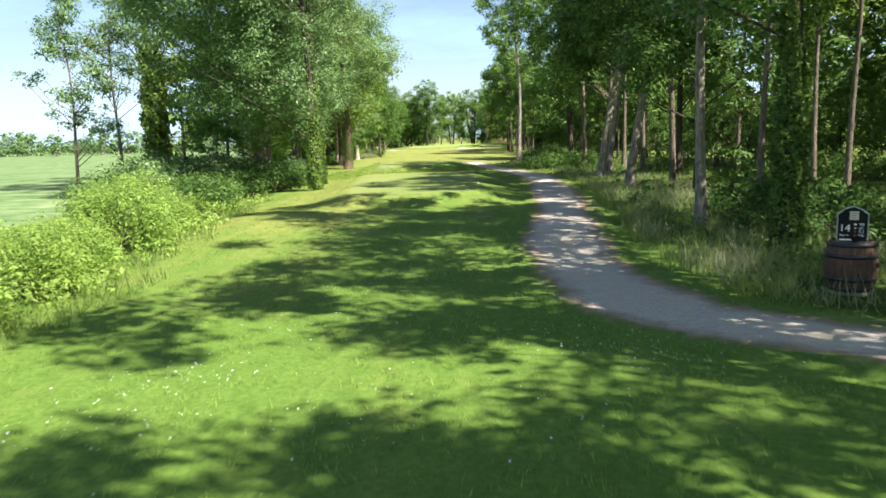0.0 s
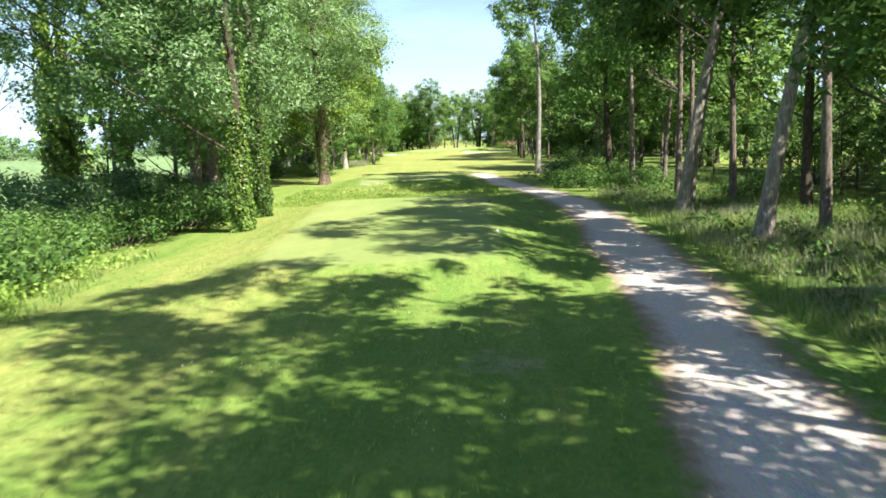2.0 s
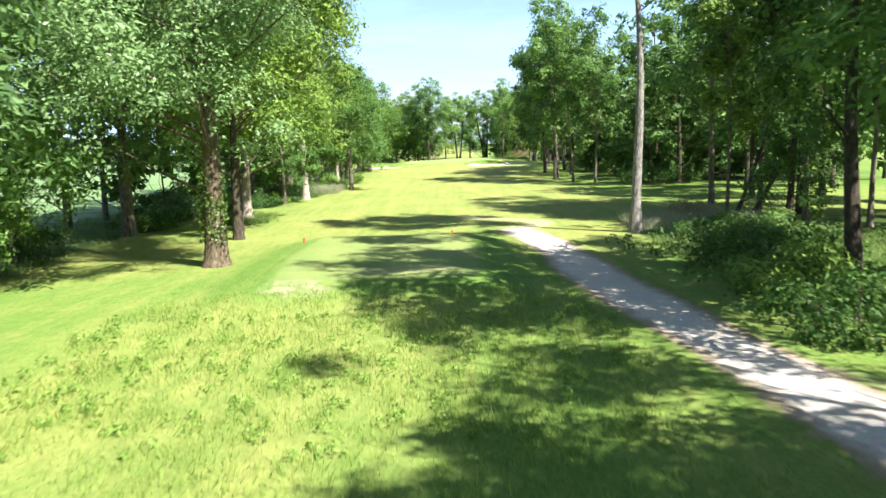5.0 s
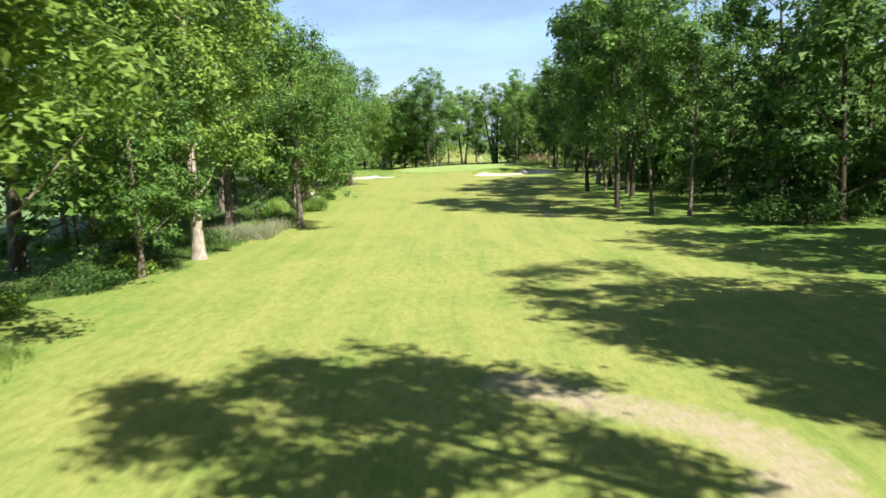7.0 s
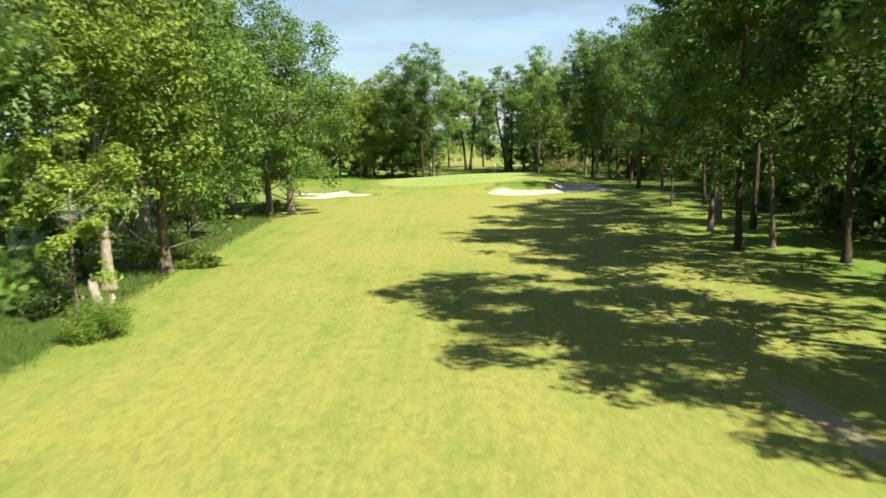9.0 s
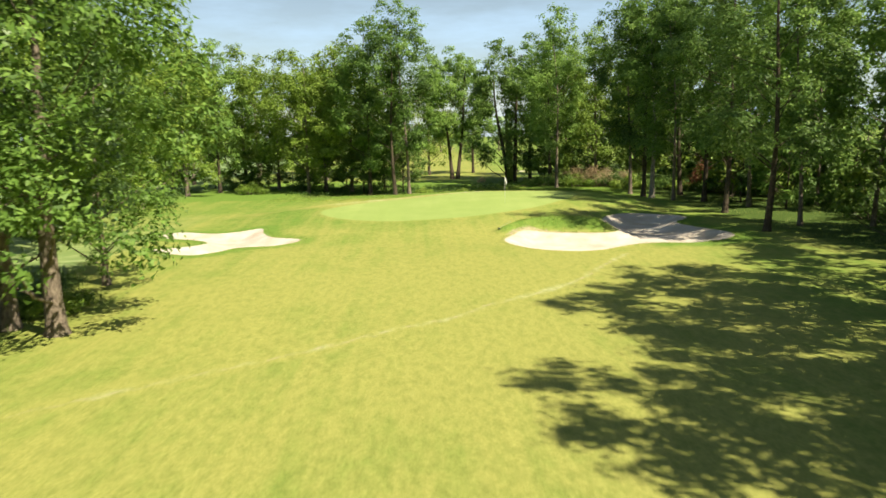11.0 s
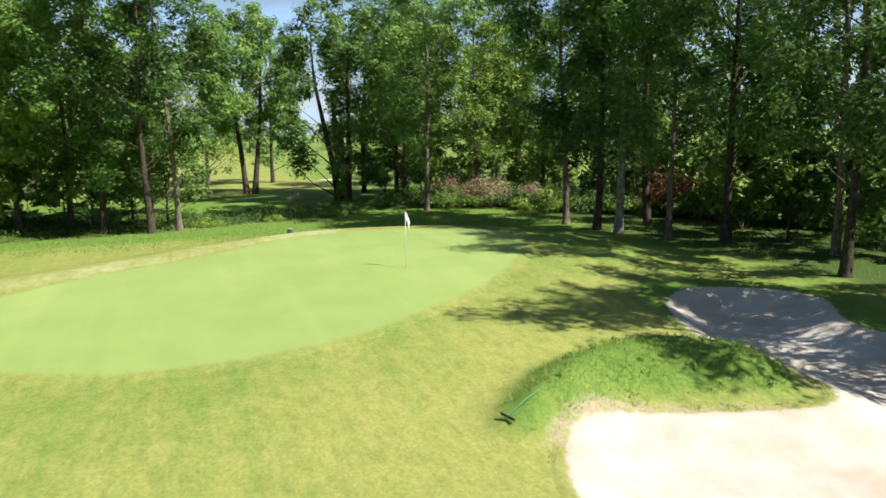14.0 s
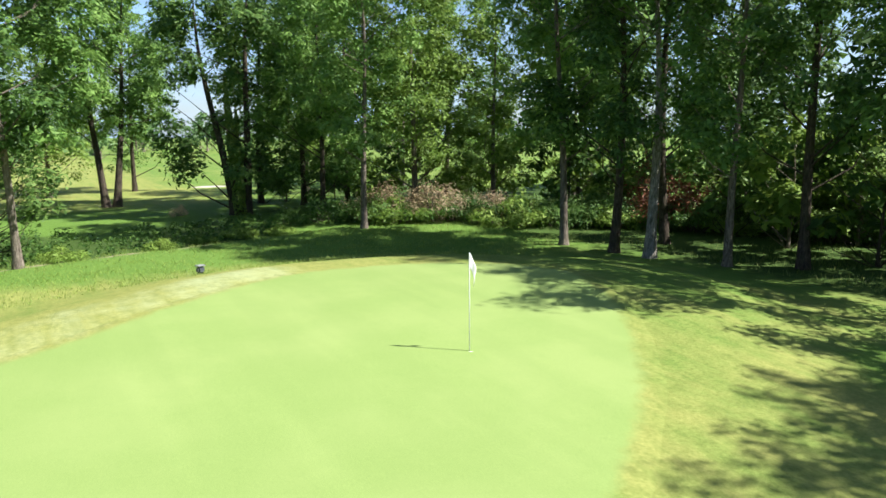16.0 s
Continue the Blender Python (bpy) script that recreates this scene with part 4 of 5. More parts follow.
# ---- trees behind the putting green ----
for kind, x, y, turn, size in (
    (BACK_C, 9.4, 212.6, 0, 1.0), (BACK_B, 14.6, 216.5, 60, 0.95), (BACK_B, 16.2, 213.0, 200, 0.9), (BACK_A, 18.2, 226.0, 20, 0.95),
    (TWIN, 3.5, 221.6, 20, 1.0), (NEAR_B, -1.9, 199.6, 40, 1.05), (NEAR_A, -3.2, 198.9, 120, 0.95), (BACK_B, -5.8, 202.2, 10, 1.0),
    (UNDER_N, -2.6, 204.4, 30, 1.1), (UNDER_N, -4.6, 206.2, 140, 1.2), (UNDER_N, -6.6, 204.6, 260, 1.1), (UNDER_N, -3.6, 209.4, 80, 1.3),
    (BACK_L, -8.0, 206.4, 250, 1.0), (BACK_L, -10.6, 206.0, 100, 0.95), (BACK_L, -12.0, 203.4, 330, 0.9), (BACK_L, -20.2, 212.0, 15, 1.0),
    (BACK_B, -21.5, 206.0, 75, 0.9), (BACK_A, -23.6, 202.0, 190, 0.9), (BACK_L, -23.4, 189.6, 280, 0.95), (BACK_L, -25.0, 184.6, 60, 0.98),
    (BACK_L, -16.0, 209.0, 160, 0.95), (BACK_B, 12.6, 219.5, 100, 0.95), (BACK_L, 22.5, 206.0, 300, 0.85),
):
    stand(kind, x, y, turn, size, 1.0, "trees behind the putting green")
for kind, x, y, turn, size in (
    (BACK_A, -22.0, 176.0, 20, 0.9), (BACK_B, -20.5, 168.0, 140, 0.9), (BACK_A, -18.5, 160.0, 210, 0.85), (BACK_B, -24.5, 164.0, 0, 0.95),
    (BACK_A, 0.4, 233.0, 40, 0.9), (BACK_B, 6.8, 236.0, 80, 0.95), (BACK_B, -28.0, 195.0, 40, 1.0), (BACK_A, -27.0, 208.0, 120, 1.0), (BACK_B, 24.0, 214.0, 10, 1.0),
):
    stand(kind, x, y, turn, size, 1.0, "trees behind the putting green")

# ---- the depth of the woods ----
rng = np.random.default_rng(5)
taken = [(o.location.x, o.location.y) for o in scene.objects if o.type == "EMPTY"]


def scatter(count, kinds, xr, yr, gap, group, allowed=lambda x, y: True, small=0.8, big=1.05):
    made = tries = 0
    while made < count and tries < count * 60:
        tries += 1
        x, y = rng.uniform(*xr), rng.uniform(*yr)
        if not allowed(x, y) or any((x - a) ** 2 + (y - b) ** 2 < gap * gap for a, b in taken):
            continue
        taken.append((x, y))
        made += 1
        stand(kinds[int(rng.integers(0, len(kinds)))], x, y, rng.uniform(0, 360), rng.uniform(small, big), rng.uniform(0.92, 1.08), group)


for kind, x, y, turn, size in ((OPEN, 8.6, 8.9, 0, 1.15), (OPEN, 10.6, 1.0, 130, 1.0), (TALL_B, 13.4, 4.6, 50, 1.0), (OPEN, 13.6, -0.8, 220, 1.0), (NEAR_B, 10.4, 53.6, 60, 1.14), (OPEN, 7.6, 3.6, 90, 1.08), (THIN_A, 8.8, 5.4, 200, 1.25), (OPEN, 6.6, -4.6, 10, 1.05), (OPEN, 14.0, 8.0, 50, 1.0), (THIN_A, 15.4, 13.0, 20, 1.1), (THIN_A, 12.2, 22.2, 140, 1.0), (THIN_A, 13.4, 17.6, 120, 1.1), (THIN_A, 13.3, 26.4, 260, 1.1), (TALL_B, 16.6, 145.0, 70, 1.0), (TALL_A, 17.8, 150.4, 170, 0.80), (NEAR_B, 12.8, 202.8, 110, 1.02), (FILL_A, 31.0, 196.5, 90, 0.95), (FILL_A, 21.0, 92.4, 20, 0.95), (FILL_A, 23.0, 86.0, 110, 1.0), (FILL_A, 24.4, 79.6, 200, 0.95), (FILL_A, 21.4, 73.0, 300, 1.0), (FILL_A, 34.0, 201.0, 160, 0.9), (FILL_A, 30.0, 187.0, 230, 0.95), (TALL_A, 15.2, 136.0, 10, 0.95), (TALL_A, 17.2, 77.8, 0, 0.95), (TALL_A, 19.2, 87.2, 70, 1.0), (THIN_A, 16.6, 69.6, 130, 1.1), (TALL_A, 25.4, 163.6, 40, 0.95), (TALL_B, 24.0, 168.6, 140, 1.0), (TALL_B, 27.0, 180.0, 90, 0.9), (TALL_A, 24.2, 158.4, 240, 0.9), (BACK_A, 17.6, 206.6, 30, 0.9), (BACK_B, 13.2, 209.4, 10, 0.9), (OPEN, 12.4, 50.2, 30, 1.05), (TALL_B, 12.8, 56.0, 170, 1.08), (OPEN, 10.2, -3.4, 40, 1.0), (TALL_A, 18.0, 65.0, 50, 1.0), (FILL_B, 26.0, 202.5, 70, 0.95)):
    taken.append((x, y))
    stand(kind, x, y, turn, size, 1.0, "trees of the right-hand wood")
scatter(13, (FILL_B, FILL_A, FILL_C), (19.5, 28), (6, 72), 4.0, "trees deep in the wood")
scatter(5, (THIN_A,), (8, 20), (-16, 4), 4.5, "trees behind the start", lambda x, y: x > 6.5 + 0.2 * y and off_line(PATH_MID, np.array([x]), np.array([y]))[0] > 2.2)
scatter(9, (FILL_A,), (19, 29), (102, 140), 3.8, "trees deep in the wood")
scatter(20, (FILL_A, FILL_B, FILL_C, THIN_A), (16, 40), (98, 200), 3.8, "trees deep in the wood", lambda x, y: x > 16 + 4 * (y < 118) + 7 * (y > 140) + 2 * (y > 165))
scatter(4, (FILL_C,), (28, 46), (196, 232), 6.5, "trees deep in the wood")
scatter(2, (FILL_A, FILL_B), (22, 27), (84, 98), 4.0, "trees deep in the wood")
scatter(10, (FILL_C, FILL_B), (-22, -14), (52, 160), 3.5, "trees of the left-hand row")
scatter(12, (UNDER_L,), (20, 29), (8, 74), 3.0, "understory of the right-hand wood")
scatter(14, (UNDER_N,), (12.5, 19), (10, 70), 2.6, "understory of the right-hand wood", small=0.6, big=1.0)
scatter(7, (FILL_A,), (23, 33), (14, 62), 4.0, "trees deep in the wood")
scatter(12, (UNDER,), (17.5, 27), (8, 74), 2.8, "understory of the right-hand wood")
scatter(26, (UNDER_D,), (17, 30), (100, 150), 2.2, "understory of the right-hand wood")
scatter(26, (UNDER_D, UNDER_L), (22, 33), (150, 206), 2.2, "understory of the right-hand wood")
scatter(8, (UNDER,), (18, 32), (100, 205), 2.6, "understory of the right-hand wood", lambda x, y: x > 17 + 5 * (y > 150))
scatter(14, (UNDER,), (-21, -14), (54, 155), 2.6, "understory of the left-hand row")
scatter(14, (FILL_B, FILL_C), (-34, -5), (212, 250), 4.5, "trees behind the putting green")
scatter(4, (FILL_C,), (16, 40), (226, 250), 6.0, "trees behind the putting green")
scatter(46, (FAR_A,), (-120, 160), (350, 400), 4.5, "distant trees", small=0.7, big=1.1)
scatter(14, (FAR_A,), (-70, 25), (300, 345), 5.0, "distant trees", small=0.5, big=0.8)
scatter(9, (FAR_A,), (60, 110), (10, 240), 8.0, "distant trees", small=0.8, big=1.15)
scatter(26, (FAR_A,), (-220, -90), (225, 300), 4.0, "distant trees", small=0.5, big=0.85)
scatter(10, (FAR_A,), (-420, -200), (320, 700), 12.0, "distant trees", small=0.6, big=1.0)

for k, x in enumerate(np.arange(12.5, 40, 1.9)):
    stand(UNDER_D if x < 20 else UNDER_L, x, 219 - 0.55 * (x - 12) + 2 * math.sin(k * 1.9), k * 77, 0.8 + 0.12 * math.sin(k * 2.7), 0.9, "hedge behind the putting green")
for k, x in enumerate(np.arange(-32, -4.5, 2.1)):
    stand(UNDER, x, 211 + 2.2 * math.sin(k * 1.7), k * 61, 0.72 + 0.12 * math.sin(k * 2.3), 0.8, "hedge behind the putting green")
for k, y in enumerate(np.arange(98, 200, 4.0)):
    stand(UNDER_D, 29 + 3.0 * math.sin(k * 1.3) + 3 * (y > 160), y, k * 53, 0.9 + 0.15 * math.sin(k * 2.1), 1.0, "hedge deep in the wood")

# ---- bushes ----
BRAMBLES = make_bush(41, "bramble_bush", "dark green bramble thicket", (1.8, 1.6, 1.3), BRAMBLE)
PALE_SHRUB = make_bush(42, "elder_bush", "pale green leafy elder bush in full sun", (1.5, 1.5, 2.3), SHRUB, 60, 12000, 0.115, 0.09)
HEDGE = make_bush(43, "hedge_bush", "dark shaded hedge bush", (2.2, 1.6, 1.7), LEAF_D, 40, 4200, 0.16, 0.13)
DITCH_HEDGE = make_bush(47, "hedge_bush", "leafy grey-green hedge bush along the ditch", (2.2, 1.7, 1.9), LEAF_B, 44, 5400, 0.165, 0.125)
DRY_BUSH = make_bush(44, "dry_bush", "dry brown and straw-coloured bush", (1.3, 1.2, 1.9), DRY_LEAF, 30, 2200, 0.16, 0.07)
RED_BUSH = make_bush(45, "copper_bush", "copper-red bush deep in the wood", (2.0, 2.0, 3.2), RUSSET, 34, 2600, 0.20, 0.13)
GREEN_BUSH = make_bush(46, "leafy_bush", "bright green leafy bush at the lawn's edge", (1.3, 1.2, 0.9), LEAF_C, 24, 2600, 0.17, 0.11)

FIELD_HEDGE = make_bush(48, "field_hedge", "low distant hedge along the edge of the crop field", (8.0, 3.0, 4.2), LEAF_B, 26, 420, 1.1, 0.9)
for k in range(30):
    stand(FIELD_HEDGE, -290 + 7.6 * k, 262 + 0.22 * k + 5 * math.sin(k * 1.3), 8 * math.sin(k * 2.1), 0.85 + 0.3 * math.sin(k * 2.9) ** 2, 1.0, "hedge round the crop field")
for kind, x, y, size in (
    (PALE_SHRUB, -7.9, 17.8, 0.85), (PALE_SHRUB, -8.9, 20.6, 0.98), (PALE_SHRUB, -9.0, 24.0, 0.60), (PALE_SHRUB, -7.3, 14.2, 0.62),
    (PALE_SHRUB, -6.7, 12.0, 0.62), (PALE_SHRUB, -6.9, 9.4, 0.66), (BRAMBLES, -8.4, 11.0, 1.1), (PALE_SHRUB, -9.5, 14.5, 0.75),
    (HEDGE, -9.8, 30.2, 1.0), (HEDGE, -10.8, 33.6, 1.0), (HEDGE, -10.2, 37.0, 0.95), (HEDGE, -9.4, 40.5, 0.95), (HEDGE, -9.2, 44.5, 0.8), (HEDGE, -10.8, 42.5, 1.15), (DITCH_HEDGE, -9.6, 48.0, 0.8), (BRAMBLES, -8.8, 42.4, 0.6), (DITCH_HEDGE, -12.8, 40.0, 1.1), (DITCH_HEDGE, -14.5, 35.5, 1.2), (DITCH_HEDGE, -16.0, 41.5, 1.2), (DITCH_HEDGE, -12.4, 45.5, 0.9), (DITCH_HEDGE, -15.2, 50.0, 1.1), (GREEN_BUSH, -9.0, 27.4, 1.0),
    (BRAMBLES, -12.6, 36.0, 1.1), (BRAMBLES, -7.9, 6.0, 1.2), (PALE_SHRUB, -10.8, 26.0, 0.9),
):
    stand(kind, x, y, float(rng.uniform(0, 360)), size, 1.0, "bushes along the ditch")
for kind, x, y, size in (
    (GREEN_BUSH, 8.0, 57.4, 1.4), (GREEN_BUSH, 8.6, 59.4, 1.2), (HEDGE, 9.0, 61.2, 1.0), (HEDGE, 10.2, 64.8, 0.9), (BRAMBLES, 7.6, 54.2, 1.0), (BRAMBLES, 10.4, 55.8, 1.1),
    (BRAMBLES, 10.0, 51.0, 0.9), (BRAMBLES, 9.4, 21.0, 1.15), (BRAMBLES, 8.6, 18.4, 1.1), (BRAMBLES, 9.4, 15.6, 0.9), (BRAMBLES, 12.6, 30.2, 1.0), (HEDGE, 16.6, 30.0, 1.0),
    (DRY_BUSH, 10.8, 74.6, 0.62), (DRY_BUSH, 11.9, 74.9, 0.5), (BRAMBLES, 9.6, 68.0, 0.7), (GREEN_BUSH, 10.6, 69.6, 0.9),
    (BRAMBLES, 13.4, 44.0, 1.0), (HEDGE, 17.0, 102.0, 1.1), (HEDGE, 20.4, 105.0, 1.2), (BRAMBLES, 18.6, 112.0, 1.1), (HEDGE, 19.0, 124.0, 1.2),
    (BRAMBLES, 19.2, 134.0, 1.2), (HEDGE, 21.0, 146.0, 1.2), (BRAMBLES, 24.0, 160.0, 1.2), (HEDGE, 26.0, 172.0, 1.2), (BRAMBLES, 26.6, 181.0, 1.1),
):
    stand(kind, x, y, float(rng.uniform(0, 360)), size, 1.0, "undergrowth of the right-hand wood")
for kind, x, y, size in (
    (DRY_BUSH, 14.2, 205.6, 1.0), (DRY_BUSH, 15.4, 205.2, 1.2), (DRY_BUSH, 17.1, 203.6, 1.25), (DRY_BUSH, 18.2, 203.2, 1.1), (DRY_BUSH, 19.6, 201.4, 1.0), (RED_BUSH, 25.4, 195.9, 1.15),
    (HEDGE, 21.0, 199.4, 1.0), (HEDGE, 23.2, 198.0, 1.0), (BRAMBLES, 24.6, 195.0, 0.7), (HEDGE, 27.6, 193.0, 1.0), (BRAMBLES, 29.8, 190.0, 1.1),
    (GREEN_BUSH, 25.6, 201.0, 1.6), (GREEN_BUSH, 28.6, 198.6, 1.7), (BRAMBLES, 10.6, 207.6, 0.7), (GREEN_BUSH, 3.4, 203.4, 0.55), (GREEN_BUSH, 5.4, 204.0, 0.55), (GREEN_BUSH, 7.4, 205.0, 0.7), (GREEN_BUSH, 9.2, 204.4, 0.6),
    (GREEN_BUSH, -0.4, 200.4, 0.7), (BRAMBLES, -13.0, 205.5, 1.0), (GREEN_BUSH, -17.6, 203.0, 1.3), (BRAMBLES, -19.5, 209.0, 1.1), (DRY_BUSH, 6.2, 213.8, 0.4),
):
    stand(kind, x, y, float(rng.uniform(0, 360)), size, 1.0, "bushes behind the putting green")
hedge_line = open_curve([(12.5, 206.6), (17.0, 203.4), (21.5, 199.0), (25.0, 195.2), (27.4, 190.5), (28.8, 185.0), (29.4, 178.0), (29.0, 170.0)], 3)
for k, (x, y) in enumerate(hedge_line):
    kind, size = ((BRAMBLES, 1.05), (HEDGE, 0.95), (GREEN_BUSH, 1.5))[k % 3]
    stand(kind, x + 0.5 * math.sin(k * 2.3), y + 0.5 * math.cos(k * 1.7), k * 67, size * (1 + 0.12 * math.sin(k * 3.1)), 1.0, "bushes behind the putting green")
for kind, x, y, size in (
    (GREEN_BUSH, -10.8, 104.4, 0.8), (DITCH_HEDGE, -12.6, 94.6, 0.7), (GREEN_BUSH, -12.4, 92.0, 0.9), (GREEN_BUSH, -13.4, 85.6, 1.0), (DITCH_HEDGE, -15.4, 82.0, 0.8), (GREEN_BUSH, -10.4, 109.0, 0.9), (PALE_SHRUB, -11.6, 113.6, 0.6), (DITCH_HEDGE, -13.2, 120.6, 0.8), (GREEN_BUSH, -14.8, 75.6, 0.9),
    (PALE_SHRUB, -9.5, 117.0, 0.55), (BRAMBLES, -12.6, 89.6, 0.8), (BRAMBLES, -12.4, 99.8, 0.8), (GREEN_BUSH, -10.6, 128.6, 0.7), (BRAMBLES, -13.4, 132.0, 0.9),
    (GREEN_BUSH, -12.6, 152.6, 1.0), (BRAMBLES, -15.6, 78.0, 1.0), (HEDGE, -16.6, 68.0, 1.0), (HEDGE, -17.6, 90.0, 1.0), (HEDGE, -18.2, 112.0, 1.0),
    (HEDGE, -19.0, 122.0, 1.0), (BRAMBLES, -17.0, 148.0, 1.0), (HEDGE, -16.0, 57.0, 1.0), (HEDGE, -20.5, 60.0, 1.1), (BRAMBLES, -21.0, 98.0, 1.1),
):
    stand(kind, x, y, float(rng.uniform(0, 360)), size, 1.0, "undergrowth of the left-hand row")


# ---- grass ----
def blades(rng, x, y, tall, wide, bend=1.2):
    """Leaning grass blades, one triangle each, as one sheet of stuff."""
    n = len(x)
    z = ground_height(x, y)
    base = np.stack([x, y, z - 0.01], -1)
    ang = rng.uniform(0, 2 * np.pi, n)
    h = tall * rng.uniform(0.5, 1.3, n)
    side = np.stack([np.cos(ang), np.sin(ang), 0 * ang], -1) * (wide * rng.uniform(0.6, 1.3, n))[:, None]
    fall = np.stack([-np.sin(ang), np.cos(ang), 0 * ang], -1) * (h * bend * rng.uniform(0.1, 1.2, n))[:, None]
    up = np.stack([0 * h, 0 * h, h], -1)
    v = np.stack([base - side, base + side, base + fall + up], 1).reshape(-1, 3)
    return v, np.arange(3 * n).reshape(n, 3)


def clustered(rng, n, xr, yr, keep, spots, spread):
    """Places gathered in tufts."""
    cx, cy = rng.uniform(*xr, spots), rng.uniform(*yr, spots)
    k = rng.integers(0, spots, n)
    x, y = cx[k] + rng.normal(0, spread, n), cy[k] + rng.normal(0, spread, n)
    ok = keep(x, y)
    return x[ok], y[ok]


def off_surfaces(x, y, path_gap=0.85):
    return (inset(TEE_BACK, x, y) < -0.15) & (inset(TEE_FRONT, x, y) < -0.15) & (off_line(PATH_MID, x, y) > path_gap) & (inset(SAND_RIGHT, x, y) < 0.02) & (inset(SAND_LEFT, x, y) < 0.02) & (inset(GREEN_EDGE, x, y) < -0.2)


def grass_field(name, label, seed, n, xr, yr, keep, spots, spread, tall, wide, mat, bend=1.2):
    r = np.random.default_rng(seed)
    x, y = clustered(r, n, xr, yr, keep, spots, spread)
    v, f = blades(r, x, y, tall, wide, bend)
    tagged(new(name, mesh_of(name, v, f, mat)), label, "grass", kind="stuff")


grass_field("lawn_grass", "short lawn grass blades in sun and shade", 61, 66000, (-8, 8), (3, 62), off_surfaces, 9000, 0.10, 0.065, 0.006, BLADE)
grass_field("rough_grass", "longer rough grass before the front tee", 62, 26000, (-8, 3), (46.5, 58.5), off_surfaces, 700, 0.24, 0.15, 0.008, BLADE)
grass_field("path_grass", "grass tufts leaning over the path's edge", 63, 26000, (-1, 8), (6, 74), lambda x, y: (np.abs(off_line(PATH_MID, x, y) - 1.12) < 0.28), 3000, 0.12, 0.10, 0.007, BLADE)
grass_field("tall_grass", "tall seeding grass under the right-hand trees", 64, 76000, (4, 17), (7, 67), lambda x, y: off_surfaces(x, y, 1.5 + 0.3 * wave(x, y, 1.0, 4.0) + np.where(y > 47, 2.0, 0)) & (x > np.interp(y, [8, 9.6, 14, 21.8, 33, 43.5, 55, 65], [5.0, 3.1, 2.6, 3.6, 4.9, 5.6, 4.5, 3.7])) & ((x - 6.0) ** 2 + (y - 10.7) ** 2 > 0.5), 3000, 0.24, 0.34, 0.010, TALL, 1.0)
grass_field("dry_grass", "dry straw-coloured grass along the shaded verge", 79, 14000, (4.6, 11), (10, 48), lambda x, y: off_surfaces(x, y, 1.7) & (x > np.interp(y, [8, 9.6, 14, 21.8, 33, 43.5, 55], [5.0, 3.1, 2.6, 3.6, 4.9, 5.6, 4.5])) & ((x - 6.0) ** 2 + (y - 10.7) ** 2 > 0.5), 150, 0.38, 0.42, 0.009, PALE_GRASS, 1.0)
grass_field("mound_grass", "long grey-green grass behind the pale trunk", 80, 12000, (7.6, 14), (68.5, 77), lambda x, y: np.hypot((x - 10.8) / 3.2, (y - 72.6) / 3.6) < 1, 130, 0.40, 0.50, 0.011, PALE_GRASS, 1.1)
grass_field("ditch_grass", "tall sunlit grass along the ditch", 65, 20000, (-14, -5), (4, 34), lambda x, y: x < -5.2 - 0.12 * np.clip(y - 12, 0, 20) - 0.5 * wave(x, y, 0.9, 5.0), 800, 0.24, 0.26, 0.010, TALL, 0.8)
grass_field("wood_edge_grass", "grey-green tall grass under the left-hand trees", 66, 60000, (-21, -8.5), (46, 160), lambda x, y: x < left_edge(y) - 0.2, 2600, 0.34, 0.26, 0.012, TALL, 0.9)
grass_field("pale_grass", "pale grey seeding grass between the left-hand trees", 77, 5200, (-12.0, -8.8), (101.5, 107.5), lambda x, y: x < left_edge(y) + 0.5, 16, 0.42, 0.62, 0.012, PALE_GRASS, 1.3)
grass_field("trunk_grass", "long grass round the foot of the pale trunk", 78, 3600, (-12.6, -9.9), (77.6, 82.6), lambda x, y: np.hypot(x + 11.0, y - 80.0) < 1.9, 60, 0.40, 0.42, 0.012, TALL, 0.9)
grass_field("wood_floor_grass", "sparse grass on the floor of the wood", 67, 36000, (14, 34), (100, 215), lambda x, y: off_surfaces(x, y) & (x > 16 + 3 * (y > 150)), 1500, 0.45, 0.17, 0.010, TALL, 0.7)
grass_field("bunker_lip_grass", "shaggy green grass on the bunker lips", 68, 46000, (2.5, 17), (161.5, 178.5), lambda x, y: off_surfaces(x, y) & ((inset(TONGUE, x, y) > -0.35) | ((inset(SAND_RIGHT, x, y) > -0.30) & ((inset(TONGUE, x, y) > -1.2) | (x > 9.5)))) & (np.hypot((x - 3.7) / 0.75, (y - 169.2) / 0.45) > 1), 5000, 0.12, 0.12, 0.008, LIP_BLADE)
grass_field("bunker_lip_grass", "shaggy grass round the small bunker", 69, 9000, (-17, -6), (163, 175), lambda x, y: off_surfaces(x, y) & (inset(SAND_LEFT, x, y) > -0.4), 1800, 0.12, 0.09, 0.008, LIP_BLADE)
grass_field("bank_grass", "fresh grass behind the putting green", 70, 24000, (-14, 19), (192.5, 204), off_surfaces, 3500, 0.16, 0.12, 0.010, BLADE)


